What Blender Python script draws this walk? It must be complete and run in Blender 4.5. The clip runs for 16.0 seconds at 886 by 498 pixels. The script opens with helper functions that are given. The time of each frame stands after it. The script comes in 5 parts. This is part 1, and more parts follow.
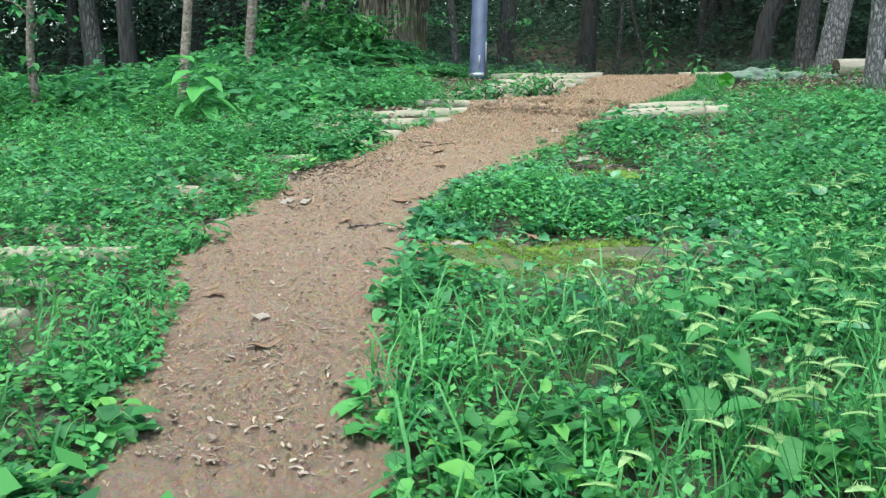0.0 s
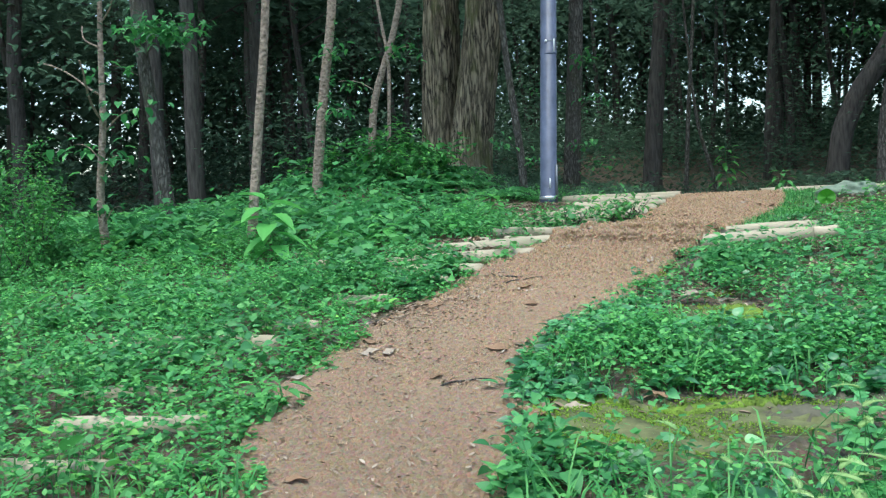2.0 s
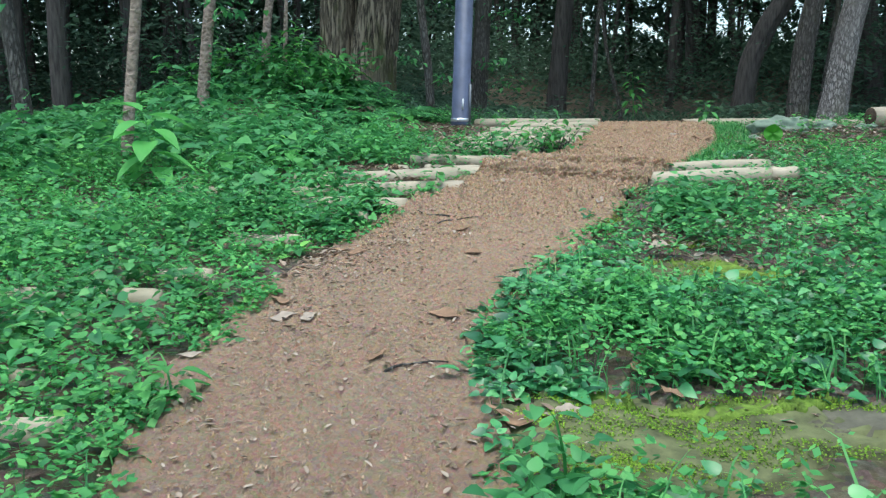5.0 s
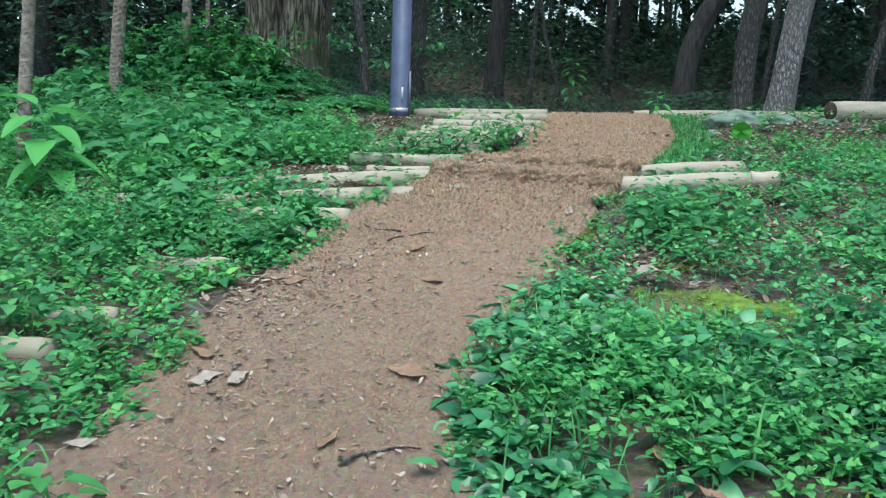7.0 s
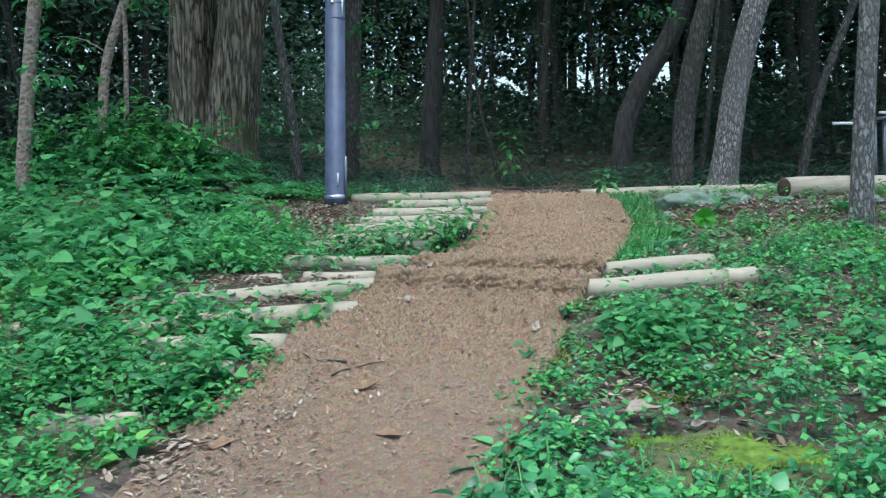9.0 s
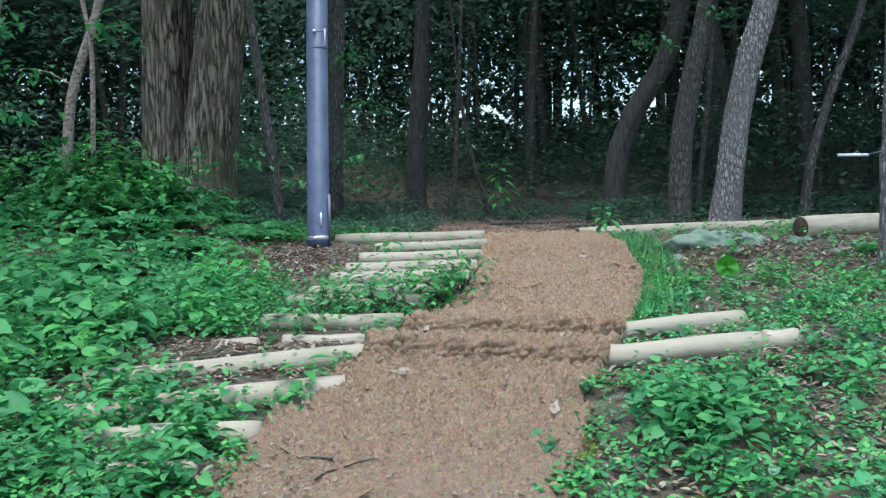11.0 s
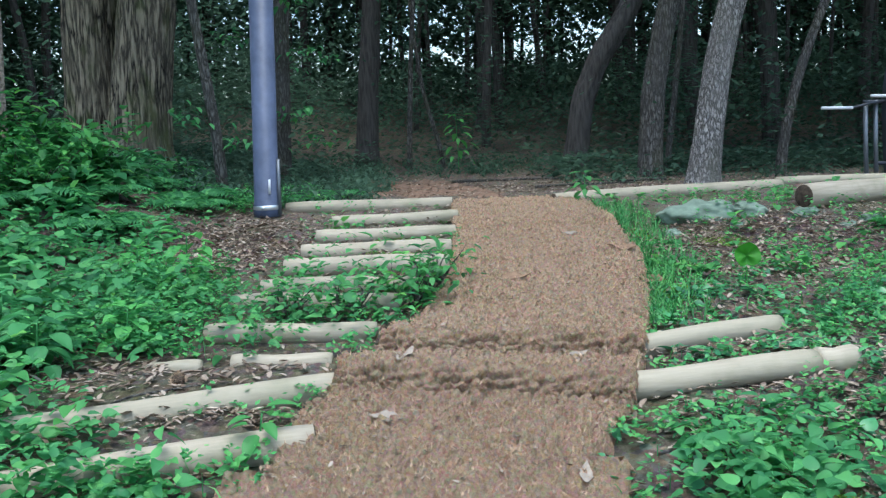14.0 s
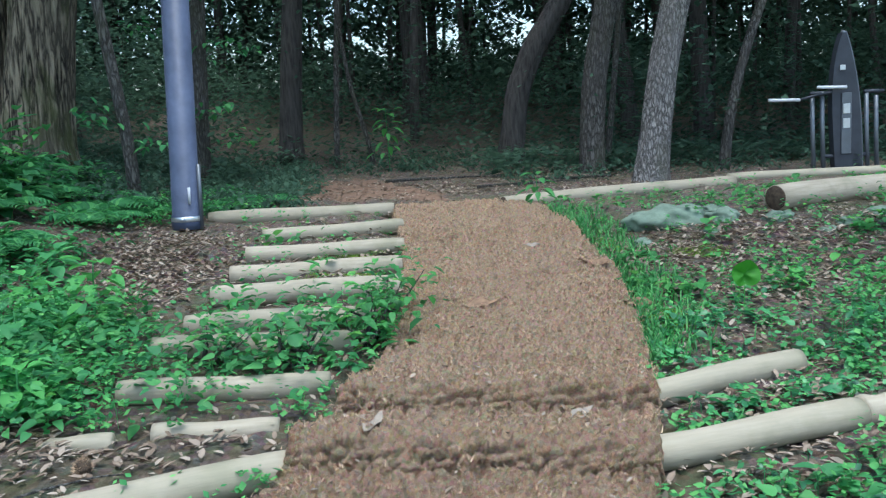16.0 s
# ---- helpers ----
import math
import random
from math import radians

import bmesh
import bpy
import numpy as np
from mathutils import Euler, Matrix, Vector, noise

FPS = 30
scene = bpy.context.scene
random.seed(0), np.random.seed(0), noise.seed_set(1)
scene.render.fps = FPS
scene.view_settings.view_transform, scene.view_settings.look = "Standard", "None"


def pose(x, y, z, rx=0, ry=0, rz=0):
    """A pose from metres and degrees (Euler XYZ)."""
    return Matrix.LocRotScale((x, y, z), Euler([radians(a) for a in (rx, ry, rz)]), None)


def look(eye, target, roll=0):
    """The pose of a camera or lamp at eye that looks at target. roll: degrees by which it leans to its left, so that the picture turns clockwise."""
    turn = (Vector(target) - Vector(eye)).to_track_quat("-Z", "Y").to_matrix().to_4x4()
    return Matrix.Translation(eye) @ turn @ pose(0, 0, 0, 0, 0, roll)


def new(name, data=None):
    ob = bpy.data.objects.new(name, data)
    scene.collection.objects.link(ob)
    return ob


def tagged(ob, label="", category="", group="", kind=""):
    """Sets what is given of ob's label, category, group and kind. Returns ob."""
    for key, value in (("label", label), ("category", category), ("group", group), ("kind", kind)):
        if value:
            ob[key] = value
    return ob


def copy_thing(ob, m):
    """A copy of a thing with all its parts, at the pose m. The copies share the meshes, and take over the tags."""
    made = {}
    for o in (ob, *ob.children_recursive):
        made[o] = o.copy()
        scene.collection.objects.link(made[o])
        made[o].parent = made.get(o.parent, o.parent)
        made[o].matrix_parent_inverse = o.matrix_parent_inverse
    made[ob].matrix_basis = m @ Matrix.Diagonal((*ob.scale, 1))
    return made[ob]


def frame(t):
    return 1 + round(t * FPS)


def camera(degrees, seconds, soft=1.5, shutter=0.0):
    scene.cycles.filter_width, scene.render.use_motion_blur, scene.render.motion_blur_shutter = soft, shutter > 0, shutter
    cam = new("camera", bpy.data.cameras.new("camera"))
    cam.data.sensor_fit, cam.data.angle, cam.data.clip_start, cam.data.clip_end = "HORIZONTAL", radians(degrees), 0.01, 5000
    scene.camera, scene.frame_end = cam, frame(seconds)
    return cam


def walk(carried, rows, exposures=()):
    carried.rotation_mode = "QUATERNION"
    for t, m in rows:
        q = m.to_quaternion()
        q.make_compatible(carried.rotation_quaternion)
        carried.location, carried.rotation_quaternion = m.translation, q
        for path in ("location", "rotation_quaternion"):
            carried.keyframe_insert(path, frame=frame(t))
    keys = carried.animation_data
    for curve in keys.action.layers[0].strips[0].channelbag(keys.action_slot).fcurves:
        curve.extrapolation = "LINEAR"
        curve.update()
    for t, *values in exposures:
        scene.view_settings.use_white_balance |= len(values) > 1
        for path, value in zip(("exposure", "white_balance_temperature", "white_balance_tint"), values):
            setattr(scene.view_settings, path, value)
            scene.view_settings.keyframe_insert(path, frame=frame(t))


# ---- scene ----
cam = camera(54.0, 16.0, soft=1.3)
# seconds, eye, target, roll
PATH = [
    (0, (1.730, 0.066, 1.438), (1.209, 1.966, 1.092), -0.18),
    (0.5, (1.632, 0.220, 1.457), (1.030, 2.112, 1.215), -0.70),
    (1, (1.586, 0.338, 1.461), (0.950, 2.227, 1.289), -0.79),
    (1.5, (1.488, 0.458, 1.474), (0.835, 2.344, 1.351), -1.38),
    (2, (1.391, 0.524, 1.535), (0.738, 2.413, 1.461), -2.16),
    (2.5, (1.322, 0.611, 1.521), (0.710, 2.514, 1.460), -2.16),
    (3, (1.242, 0.778, 1.549), (0.685, 2.697, 1.467), -1.79),
    (3.5, (1.159, 0.914, 1.538), (0.660, 2.847, 1.403), -1.24),
    (4, (1.027, 1.079, 1.598), (0.591, 3.021, 1.405), -0.79),
    (4.2, (0.992, 1.143, 1.589), (0.568, 3.085, 1.371), -0.51),
    (6.3, (0.661, 1.805, 1.632), (0.337, 3.757, 1.336), 0.39),
    (6.5, (0.635, 1.887, 1.637), (0.334, 3.840, 1.333), 0.54),
    (7, (0.608, 2.063, 1.713), (0.375, 4.025, 1.404), 0.38),
    (7.5, (0.537, 2.253, 1.729), (0.384, 4.225, 1.435), 0.01),
    (8, (0.475, 2.391, 1.815), (0.366, 4.372, 1.561), -0.73),
    (8.5, (0.462, 2.546, 1.843), (0.363, 4.532, 1.631), -1.13),
    (9, (0.472, 2.693, 1.918), (0.383, 4.685, 1.758), -1.41),
    (9.5, (0.459, 2.848, 1.918), (0.398, 4.844, 1.792), -1.65),
    (9.7, (0.444, 2.922, 1.974), (0.391, 4.918, 1.863), -1.94),
    (11.8, (0.326, 3.581, 2.119), (0.285, 5.578, 2.019), -1.57),
    (12, (0.316, 3.641, 2.146), (0.281, 5.638, 2.044), -1.59),
    (12.5, (0.309, 3.777, 2.141), (0.286, 5.773, 2.028), -1.59),
    (13, (0.316, 3.926, 2.239), (0.300, 5.920, 2.097), -1.79),
    (13.5, (0.275, 4.064, 2.213), (0.292, 6.054, 2.016), -1.75),
    (14, (0.178, 4.257, 2.291), (0.249, 6.242, 2.051), -2.17),
    (14.5, (0.113, 4.415, 2.272), (0.234, 6.394, 2.016), -2.38),
    (15, (0.079, 4.630, 2.332), (0.232, 6.606, 2.065), -2.92),
    (15.5, (0.060, 4.795, 2.314), (0.260, 6.766, 2.038), -2.86),
    (16, (0.031, 5.015, 2.391), (0.280, 6.981, 2.121), -2.81),
]
walk(cam, [(t, look(eye, target, roll)) for t, eye, target, roll in PATH], exposures=[(0, 1.78, 6150, -2), (4, 1.57, 6100, 2), (7, 1.56, 5780, 1), (8.5, 1.46, 5700, 1), (9.5, 1.55, 5650, 2), (12.5, 1.62, 5650, 5), (16, 1.52, 5600, 3)])

# ---- light: open shade under a bright overcast sky, wood closed overhead ----
world = bpy.data.worlds.new("sky")
scene.world = world
world.use_nodes = True
wn = world.node_tree.nodes
sky = wn.new("ShaderNodeTexSky")
sky.sky_type = "NISHITA"
sky.sun_disc = False
sky.sun_elevation, sky.sun_rotation = radians(74), radians(200)
sky.air_density, sky.dust_density, sky.ozone_density = 1.2, 3.0, 1.0
wn["Background"].inputs["Strength"].default_value = 0.12
world.node_tree.links.new(sky.outputs[0], wn["Background"].inputs["Color"])
sun = new("sun", bpy.data.lights.new("sun", "SUN"))
sun.data.energy, sun.data.angle, sun.data.color = 1.0, radians(40), (1.0, 0.97, 0.92)
sun.matrix_world = look((2, -1.5, 22), (0, 4, 0))

# ---- terrain ----
PROFILE_Y = [-300, -30, -5, 0, 2, 4, 4.8, 5.8, 6.4, 7, 7.5, 8, 9.5, 10.6, 11.5, 12.7, 16, 20, 30, 46, 60, 110, 300]
PROFILE_Z = [-8, -3.2, -0.45, 0.2, 0.45, 0.70, 0.79, 0.92, 0.99, 1.09, 1.19, 1.27, 1.40, 1.48, 1.59, 1.66, 1.67, 1.72, 2.6, 4.6, 4.9, 2, -6]


def smooth(x):
    x = np.clip(x, 0, 1)
    return x * x * (3 - 2 * x)


def height(x, y):
    """Ground height: a slope up to a level wood floor, with a bank on the left."""
    z = np.interp(y, PROFILE_Y, PROFILE_Z)
    x, y = np.asarray(x), np.asarray(y)
    bank = 0.5 * smooth((-x - 1.3) / 2.2) * smooth((x + 7.5) / 3) * smooth((y - 9) / 4) * smooth((60 - y) / 30)
    shelf = 0.09 * smooth((x - 2.0) / 0.8) * np.exp(-(((y - 11.2) / 0.8) ** 2))
    return z + bank + shelf


LEFT_Y = [-8, 0, 2.2, 2.7, 3.3, 3.7, 4.2, 4.7, 5.2, 5.8, 6.2, 6.9, 7.3, 7.7, 8.1, 8.7, 9.5, 10.2, 11.1, 12.8, 13.6]
LEFT_X = [3.6, 1.0, 0.2, 0.0, -0.3, -0.48, -0.62, -0.62, -0.68, -0.58, -0.56, -0.43, -0.35, -0.26, -0.08, 0.18, 0.38, 0.46, 0.52, 0.60, 0.6]
RIGHT_Y = [-8, 0, 2.4, 2.9, 3.55, 4.2, 4.7, 5.1, 5.6, 6.1, 7.2, 7.7, 8.1, 8.9, 10.1, 11.5, 12.6, 13.3, 13.6]
RIGHT_X = [5.0, 2.1, 0.79, 0.68, 0.5, 0.36, 0.30, 0.31, 0.38, 0.5, 0.78, 1.06, 1.2, 1.45, 1.74, 1.86, 1.87, 1.74, 1.7]


def mat_left(y):
    return np.interp(y, LEFT_Y, LEFT_X)


def mat_right(y):
    return np.interp(y, RIGHT_Y, RIGHT_X)


def wobble(x, y, s=1.0, seed=0.0):
    """Cheap smooth noise, about -1 to 1."""
    x, y = np.asarray(x) / s, np.asarray(y) / s
    return (np.sin(x * 2.1 + 1.3 * np.sin(y * 1.7 + seed) + seed) + np.sin(y * 2.7 + 1.1 * np.sin(x * 2.3 - seed) + 2 * seed) + 0.6 * np.sin(x * 4.9 + y * 3.7 + seed * 3)) / 2.6


# ---- materials ----
def material(name, rough=0.8):
    m = bpy.data.materials.new(name)
    m.use_nodes = True
    t = m.node_tree
    b = t.nodes["Principled BSDF"]
    b.inputs["Roughness"].default_value = rough
    b.inputs["Specular IOR Level"].default_value = 0.3
    return m, t, b


def node(t, kind, **values):
    n = t.nodes.new(kind)
    for k, v in values.items():
        n.inputs[k.replace("_", " ")].default_value = v
    return n


def ramp(t, source, stops):
    r = t.nodes.new("ShaderNodeValToRGB")
    e = r.color_ramp.elements
    while len(e) < len(stops):
        e.new(0.5)
    for k, (p, c) in zip(e, stops):
        k.position, k.color = p, (*c, 1)
    t.links.new(source, r.inputs[0])
    return r.outputs[0]


def mixed(t, a, b, fac, blend="MIX"):
    m = t.nodes.new("ShaderNodeMix")
    m.data_type, m.blend_type = "RGBA", blend
    for sock, v in ((m.inputs[6], a), (m.inputs[7], b), (m.inputs[0], fac)):
        if isinstance(v, (int, float)):
            sock.default_value = v
        elif isinstance(v, tuple):
            sock.default_value = (*v, 1)
        else:
            t.links.new(v, sock)
    return m.outputs[2]


def coords(t, scale=(1, 1, 1), world_space=False):
    if world_space:
        out = t.nodes.new("ShaderNodeNewGeometry").outputs["Position"]
    else:
        out = t.nodes.new("ShaderNodeTexCoord").outputs["Object"]
    mp = t.nodes.new("ShaderNodeMapping")
    mp.inputs["Scale"].default_value = scale
    t.links.new(out, mp.inputs[0])
    return mp.outputs[0]


def noise_of(t, vec, scale, detail=5.0, rough=0.6):
    n = node(t, "ShaderNodeTexNoise", Scale=scale, Detail=detail, Roughness=rough)
    t.links.new(vec, n.inputs["Vector"])
    return n.outputs["Fac"]


def voronoi_of(t, vec, scale, out="Distance"):
    n = node(t, "ShaderNodeTexVoronoi", Scale=scale)
    t.links.new(vec, n.inputs["Vector"])
    return n.outputs[out]


def bump(t, b, source, strength, distance):
    n = node(t, "ShaderNodeBump", Strength=strength, Distance=distance)
    t.links.new(source, n.inputs["Height"])
    t.links.new(n.outputs[0], b.inputs["Normal"])


def ground_material():
    m, t, b = material("forest_floor", 0.95)
    v = coords(t, world_space=True)
    fine, broad = noise_of(t, v, 22, 8, 0.7), noise_of(t, v, 1.1, 4)
    cell = voronoi_of(t, v, 26, "Color")
    soil = ramp(t, fine, [(0.25, (0.045, 0.035, 0.025)), (0.5, (0.12, 0.094, 0.07)), (0.75, (0.25, 0.21, 0.165))])
    litter = mixed(t, soil, cell, 0.22, "OVERLAY")
    green = ramp(t, broad, [(0.5, (0, 0, 0)), (0.68, (0.5, 0.5, 0.5))])
    c = mixed(t, litter, (0.07, 0.085, 0.03), green)
    t.links.new(c, b.inputs["Base Color"])
    bump(t, b, noise_of(t, v, 40, 8, 0.75), 0.9, 0.03)
    return m


def mat_material():
    m, t, b = material("coir", 0.95)
    v = coords(t, world_space=True)
    fine, mid, broad = noise_of(t, v, 90, 8, 0.75), noise_of(t, v, 14, 6, 0.65), noise_of(t, v, 1.6, 3)
    c = ramp(t, fine, [(0.3, (0.20, 0.13, 0.08)), (0.5, (0.39, 0.265, 0.162)), (0.70, (0.57, 0.425, 0.285))])
    c = mixed(t, c, (0.20, 0.125, 0.078), ramp(t, mid, [(0.48, (0, 0, 0)), (0.7, (0.55, 0.55, 0.55))]))
    c = mixed(t, c, (0.40, 0.285, 0.19), ramp(t, broad, [(0.42, (0, 0, 0)), (0.7, (0.6, 0.6, 0.6))]))
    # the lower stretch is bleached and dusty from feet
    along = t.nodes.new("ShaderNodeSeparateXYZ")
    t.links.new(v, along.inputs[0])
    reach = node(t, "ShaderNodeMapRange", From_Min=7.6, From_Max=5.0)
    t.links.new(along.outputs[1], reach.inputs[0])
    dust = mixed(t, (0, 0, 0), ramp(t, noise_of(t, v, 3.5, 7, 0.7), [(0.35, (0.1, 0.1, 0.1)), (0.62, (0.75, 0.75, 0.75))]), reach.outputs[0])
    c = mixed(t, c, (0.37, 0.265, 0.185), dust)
    grit = voronoi_of(t, v, 75, "Color")
    c = mixed(t, c, grit, 0.16, "OVERLAY")
    t.links.new(c, b.inputs["Base Color"])
    bump(t, b, noise_of(t, v, 45, 8, 0.8), 1.0, 0.035)
    return m


def fibre_material():
    m, t, b = material("coir_fibre", 0.85)
    g = t.nodes.new("ShaderNodeNewGeometry")
    c = ramp(t, g.outputs["Random Per Island"], [(0.0, (0.22, 0.142, 0.085)), (0.5, (0.40, 0.27, 0.163)), (1.0, (0.56, 0.41, 0.27))])
    t.links.new(c, b.inputs["Base Color"])
    return m


def leaf_material(name, stops, through_light=0.40, rough=0.55, sheen=0.38):
    m, t, b = material(name, rough)
    g = t.nodes.new("ShaderNodeNewGeometry")
    v = coords(t, world_space=True)
    c = ramp(t, g.outputs["Random Per Island"], stops)
    c = mixed(t, c, noise_of(t, v, 1.5, 3), 0.35, "OVERLAY")
    t.links.new(c, b.inputs["Base Color"])
    b.inputs["Specular IOR Level"].default_value = sheen
    tr = t.nodes.new("ShaderNodeBsdfTranslucent")
    t.links.new(c, tr.inputs[0])
    mx = t.nodes.new("ShaderNodeMixShader")
    mx.inputs[0].default_value = through_light
    t.links.new(b.outputs[0], mx.inputs[1])
    t.links.new(tr.outputs[0], mx.inputs[2])
    t.links.new(mx.outputs[0], t.nodes["Material Output"].inputs[0])
    return m


def bark_material(name, dark, light, stretch=(9, 9, 1.3), moss=0.0):
    m, t, b = material(name, 0.9)
    v = coords(t, stretch)
    v2 = coords(t)
    r = noise_of(t, v, 2.2, 8, 0.65)
    ridge = voronoi_of(t, v, 2.6)
    r = mixed(t, r, ridge, 0.25)
    c = ramp(t, r, [(0.28, dark), (0.6, light)])
    c = mixed(t, c, (0.075, 0.085, 0.04), ramp(t, noise_of(t, v2, 2.5, 4), [(0.5, (0, 0, 0)), (0.7, (moss, moss, moss))]))
    t.links.new(c, b.inputs["Base Color"])
    bump(t, b, r, 1.0, 0.05)
    return m


def furrowed_material(name, dark, light, cell, moss=0.0):
    """Bark split into ridges or plates by dark furrows; cell gives the plates per metre round and up the trunk."""
    m, t, b = material(name, 0.92)
    v = coords(t, cell)
    bend = node(t, "ShaderNodeTexNoise", Scale=1.3, Detail=4.0)
    t.links.new(v, bend.inputs["Vector"])
    vec = mixed(t, v, bend.outputs["Color"], 0.8, "LINEAR_LIGHT")
    edge = node(t, "ShaderNodeTexVoronoi", Scale=1.0)
    edge.feature = "DISTANCE_TO_EDGE"
    t.links.new(vec, edge.inputs["Vector"])
    plate = ramp(t, edge.outputs["Distance"], [(0.03, (0, 0, 0)), (0.30, (1, 1, 1))])
    grain = noise_of(t, coords(t, (cell[0] * 3, cell[1] * 3, cell[2] * 1.5)), 1.0, 7, 0.7)
    high = mixed(t, plate, grain, 0.62)
    c = ramp(t, high, [(0.3, dark), (0.5, tuple(k * 0.6 for k in light)), (0.7, light)])
    c = mixed(t, c, tuple(k * 0.45 for k in light), ramp(t, noise_of(t, coords(t), 1.7, 4), [(0.42, (0, 0, 0)), (0.68, (0.75, 0.75, 0.75))]))
    c = mixed(t, c, (0.085, 0.095, 0.035), ramp(t, noise_of(t, coords(t, (1, 1, 0.4)), 3.0, 5), [(0.5, (0, 0, 0)), (0.66, (moss, moss, moss))]))
    t.links.new(c, b.inputs["Base Color"])
    bump(t, b, high, 1.0, 0.06)
    return m


def log_material():
    m, t, b = material("weathered_log", 0.75)
    v = coords(t, (1.2, 14, 14))
    v2 = coords(t)
    c = ramp(t, noise_of(t, v, 3, 8, 0.6), [(0.3, (0.28, 0.24, 0.17)), (0.55, (0.36, 0.31, 0.23)), (0.8, (0.43, 0.375, 0.285))])
    c = mixed(t, c, (0.13, 0.14, 0.07), ramp(t, noise_of(t, v2, 3.5, 5), [(0.52, (0, 0, 0)), (0.72, (0.5, 0.5, 0.5))]))
    oi = t.nodes.new("ShaderNodeObjectInfo")
    c = mixed(t, c, (0.27, 0.25, 0.175), ramp(t, oi.outputs["Random"], [(0, (0, 0, 0)), (1, (0.6, 0.6, 0.6))]))
    t.links.new(c, b.inputs["Base Color"])
    bump(t, b, noise_of(t, v, 5, 8, 0.7), 0.3, 0.008)
    return m


def plain(name, colour, rough=0.6, metal=0.0, vary=0.25, scale=12.0, relief=0.2):
    m, t, b = material(name, rough)
    v = coords(t)
    dark = tuple(k * (1 - vary) for k in colour)
    light = tuple(min(1, k * (1 + vary)) for k in colour)
    t.links.new(ramp(t, noise_of(t, v, scale, 6), [(0.3, dark), (0.7, light)]), b.inputs["Base Color"])
    b.inputs["Metallic"].default_value = metal
    if relief:
        bump(t, b, noise_of(t, v, scale * 4, 6), relief, 0.005)
    return m


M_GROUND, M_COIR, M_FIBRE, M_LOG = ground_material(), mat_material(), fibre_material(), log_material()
M_CUT = plain("cut_wood", (0.07, 0.05, 0.034), 0.9, vary=0.5, scale=30, relief=0.6)
G = [(0.0, (0.04, 0.15, 0.045)), (0.55, (0.07, 0.25, 0.065)), (0.85, (0.11, 0.36, 0.08)), (1.0, (0.19, 0.45, 0.09))]
M_COVER = leaf_material("ground_cover_leaf", G)
M_WEED = leaf_material("round_weed_leaf", [(0.0, (0.03, 0.11, 0.05)), (0.45, (0.06, 0.235, 0.085)), (0.8, (0.105, 0.36, 0.125)), (1.0, (0.19, 0.46, 0.17))], 0.35, 0.34, 0.6)
M_TURF = plain("moss_turf", (0.095, 0.155, 0.02), 0.95, vary=0.6, scale=22, relief=0.8)
M_GRASS = leaf_material("grass_blade", [(0, (0.035, 0.17, 0.045)), (0.6, (0.08, 0.29, 0.075)), (1, (0.17, 0.42, 0.12))])
M_FOX = leaf_material("foxtail_head", [(0, (0.24, 0.42, 0.13)), (1, (0.40, 0.57, 0.24))])
M_SHRUB = leaf_material("shrub_leaf", [(0.0, (0.045, 0.18, 0.065)), (0.6, (0.08, 0.285, 0.09)), (1.0, (0.14, 0.40, 0.115))])
# crown and undergrowth greens are paled and greyed, haze of the wood put into colour
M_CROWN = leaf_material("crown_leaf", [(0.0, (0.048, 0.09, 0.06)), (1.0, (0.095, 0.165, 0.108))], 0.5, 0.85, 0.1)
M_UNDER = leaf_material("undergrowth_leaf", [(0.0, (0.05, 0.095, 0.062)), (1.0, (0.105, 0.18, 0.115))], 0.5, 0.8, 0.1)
M_CLOVER = leaf_material("clover_leaf", [(0.0, (0.045, 0.20, 0.06)), (0.5, (0.085, 0.32, 0.085)), (1.0, (0.17, 0.46, 0.12))])
M_BRIGHT = leaf_material("young_leaf", [(0.0, (0.085, 0.32, 0.075)), (1.0, (0.14, 0.43, 0.10))])
M_DRY = leaf_material("dry_leaf", [(0, (0.13, 0.09, 0.06)), (0.5, (0.23, 0.175, 0.125)), (1, (0.38, 0.32, 0.25))], 0.05, 0.8)
M_MOSS = leaf_material("moss_tuft", [(0, (0.085, 0.18, 0.013)), (1, (0.19, 0.32, 0.02))], 0.15, 0.9)
M_MUD = plain("damp_earth", (0.085, 0.095, 0.04), 0.9, vary=0.6, scale=12, relief=0.5)
M_BARK = furrowed_material("grey_bark", (0.05, 0.045, 0.04), (0.20, 0.19, 0.17), (24, 24, 6), 0.35)
M_BARK_PLATE = furrowed_material("plated_pale_bark", (0.10, 0.094, 0.088), (0.44, 0.42, 0.395), (26, 26, 9), 0.3)
M_BARK_OLD = furrowed_material("furrowed_bark", (0.010, 0.008, 0.006), (0.33, 0.28, 0.20), (13, 13, 1.7), 0.85)
M_BARK_PALE = bark_material("pale_bark", (0.10, 0.075, 0.058), (0.36, 0.285, 0.23), (9, 9, 12), 0.25)
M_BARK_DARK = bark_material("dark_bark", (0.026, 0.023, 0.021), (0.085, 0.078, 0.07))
M_STEEL = plain("painted_steel", (0.075, 0.092, 0.145), 0.42, 0.0, 0.3, 5, 0.08)
M_BAND = plain("bright_band", (0.62, 0.65, 0.68), 0.3, 0.8, 0.1, 20, 0)
M_ROCK = plain("mossy_stone", (0.155, 0.205, 0.15), 0.9, vary=0.4, scale=7, relief=0.7)
M_DARKSTEEL = plain("dark_painted_tube", (0.045, 0.05, 0.06), 0.45, 0.2, 0.2, 6, 0.05)
M_EARTH = plain("trodden_earth", (0.085, 0.082, 0.058), 0.95, vary=0.35, scale=14, relief=0.5)
M_TRAIL = plain("trail_earth", (0.16, 0.10, 0.065), 0.95, vary=0.4, scale=10, relief=0.6)
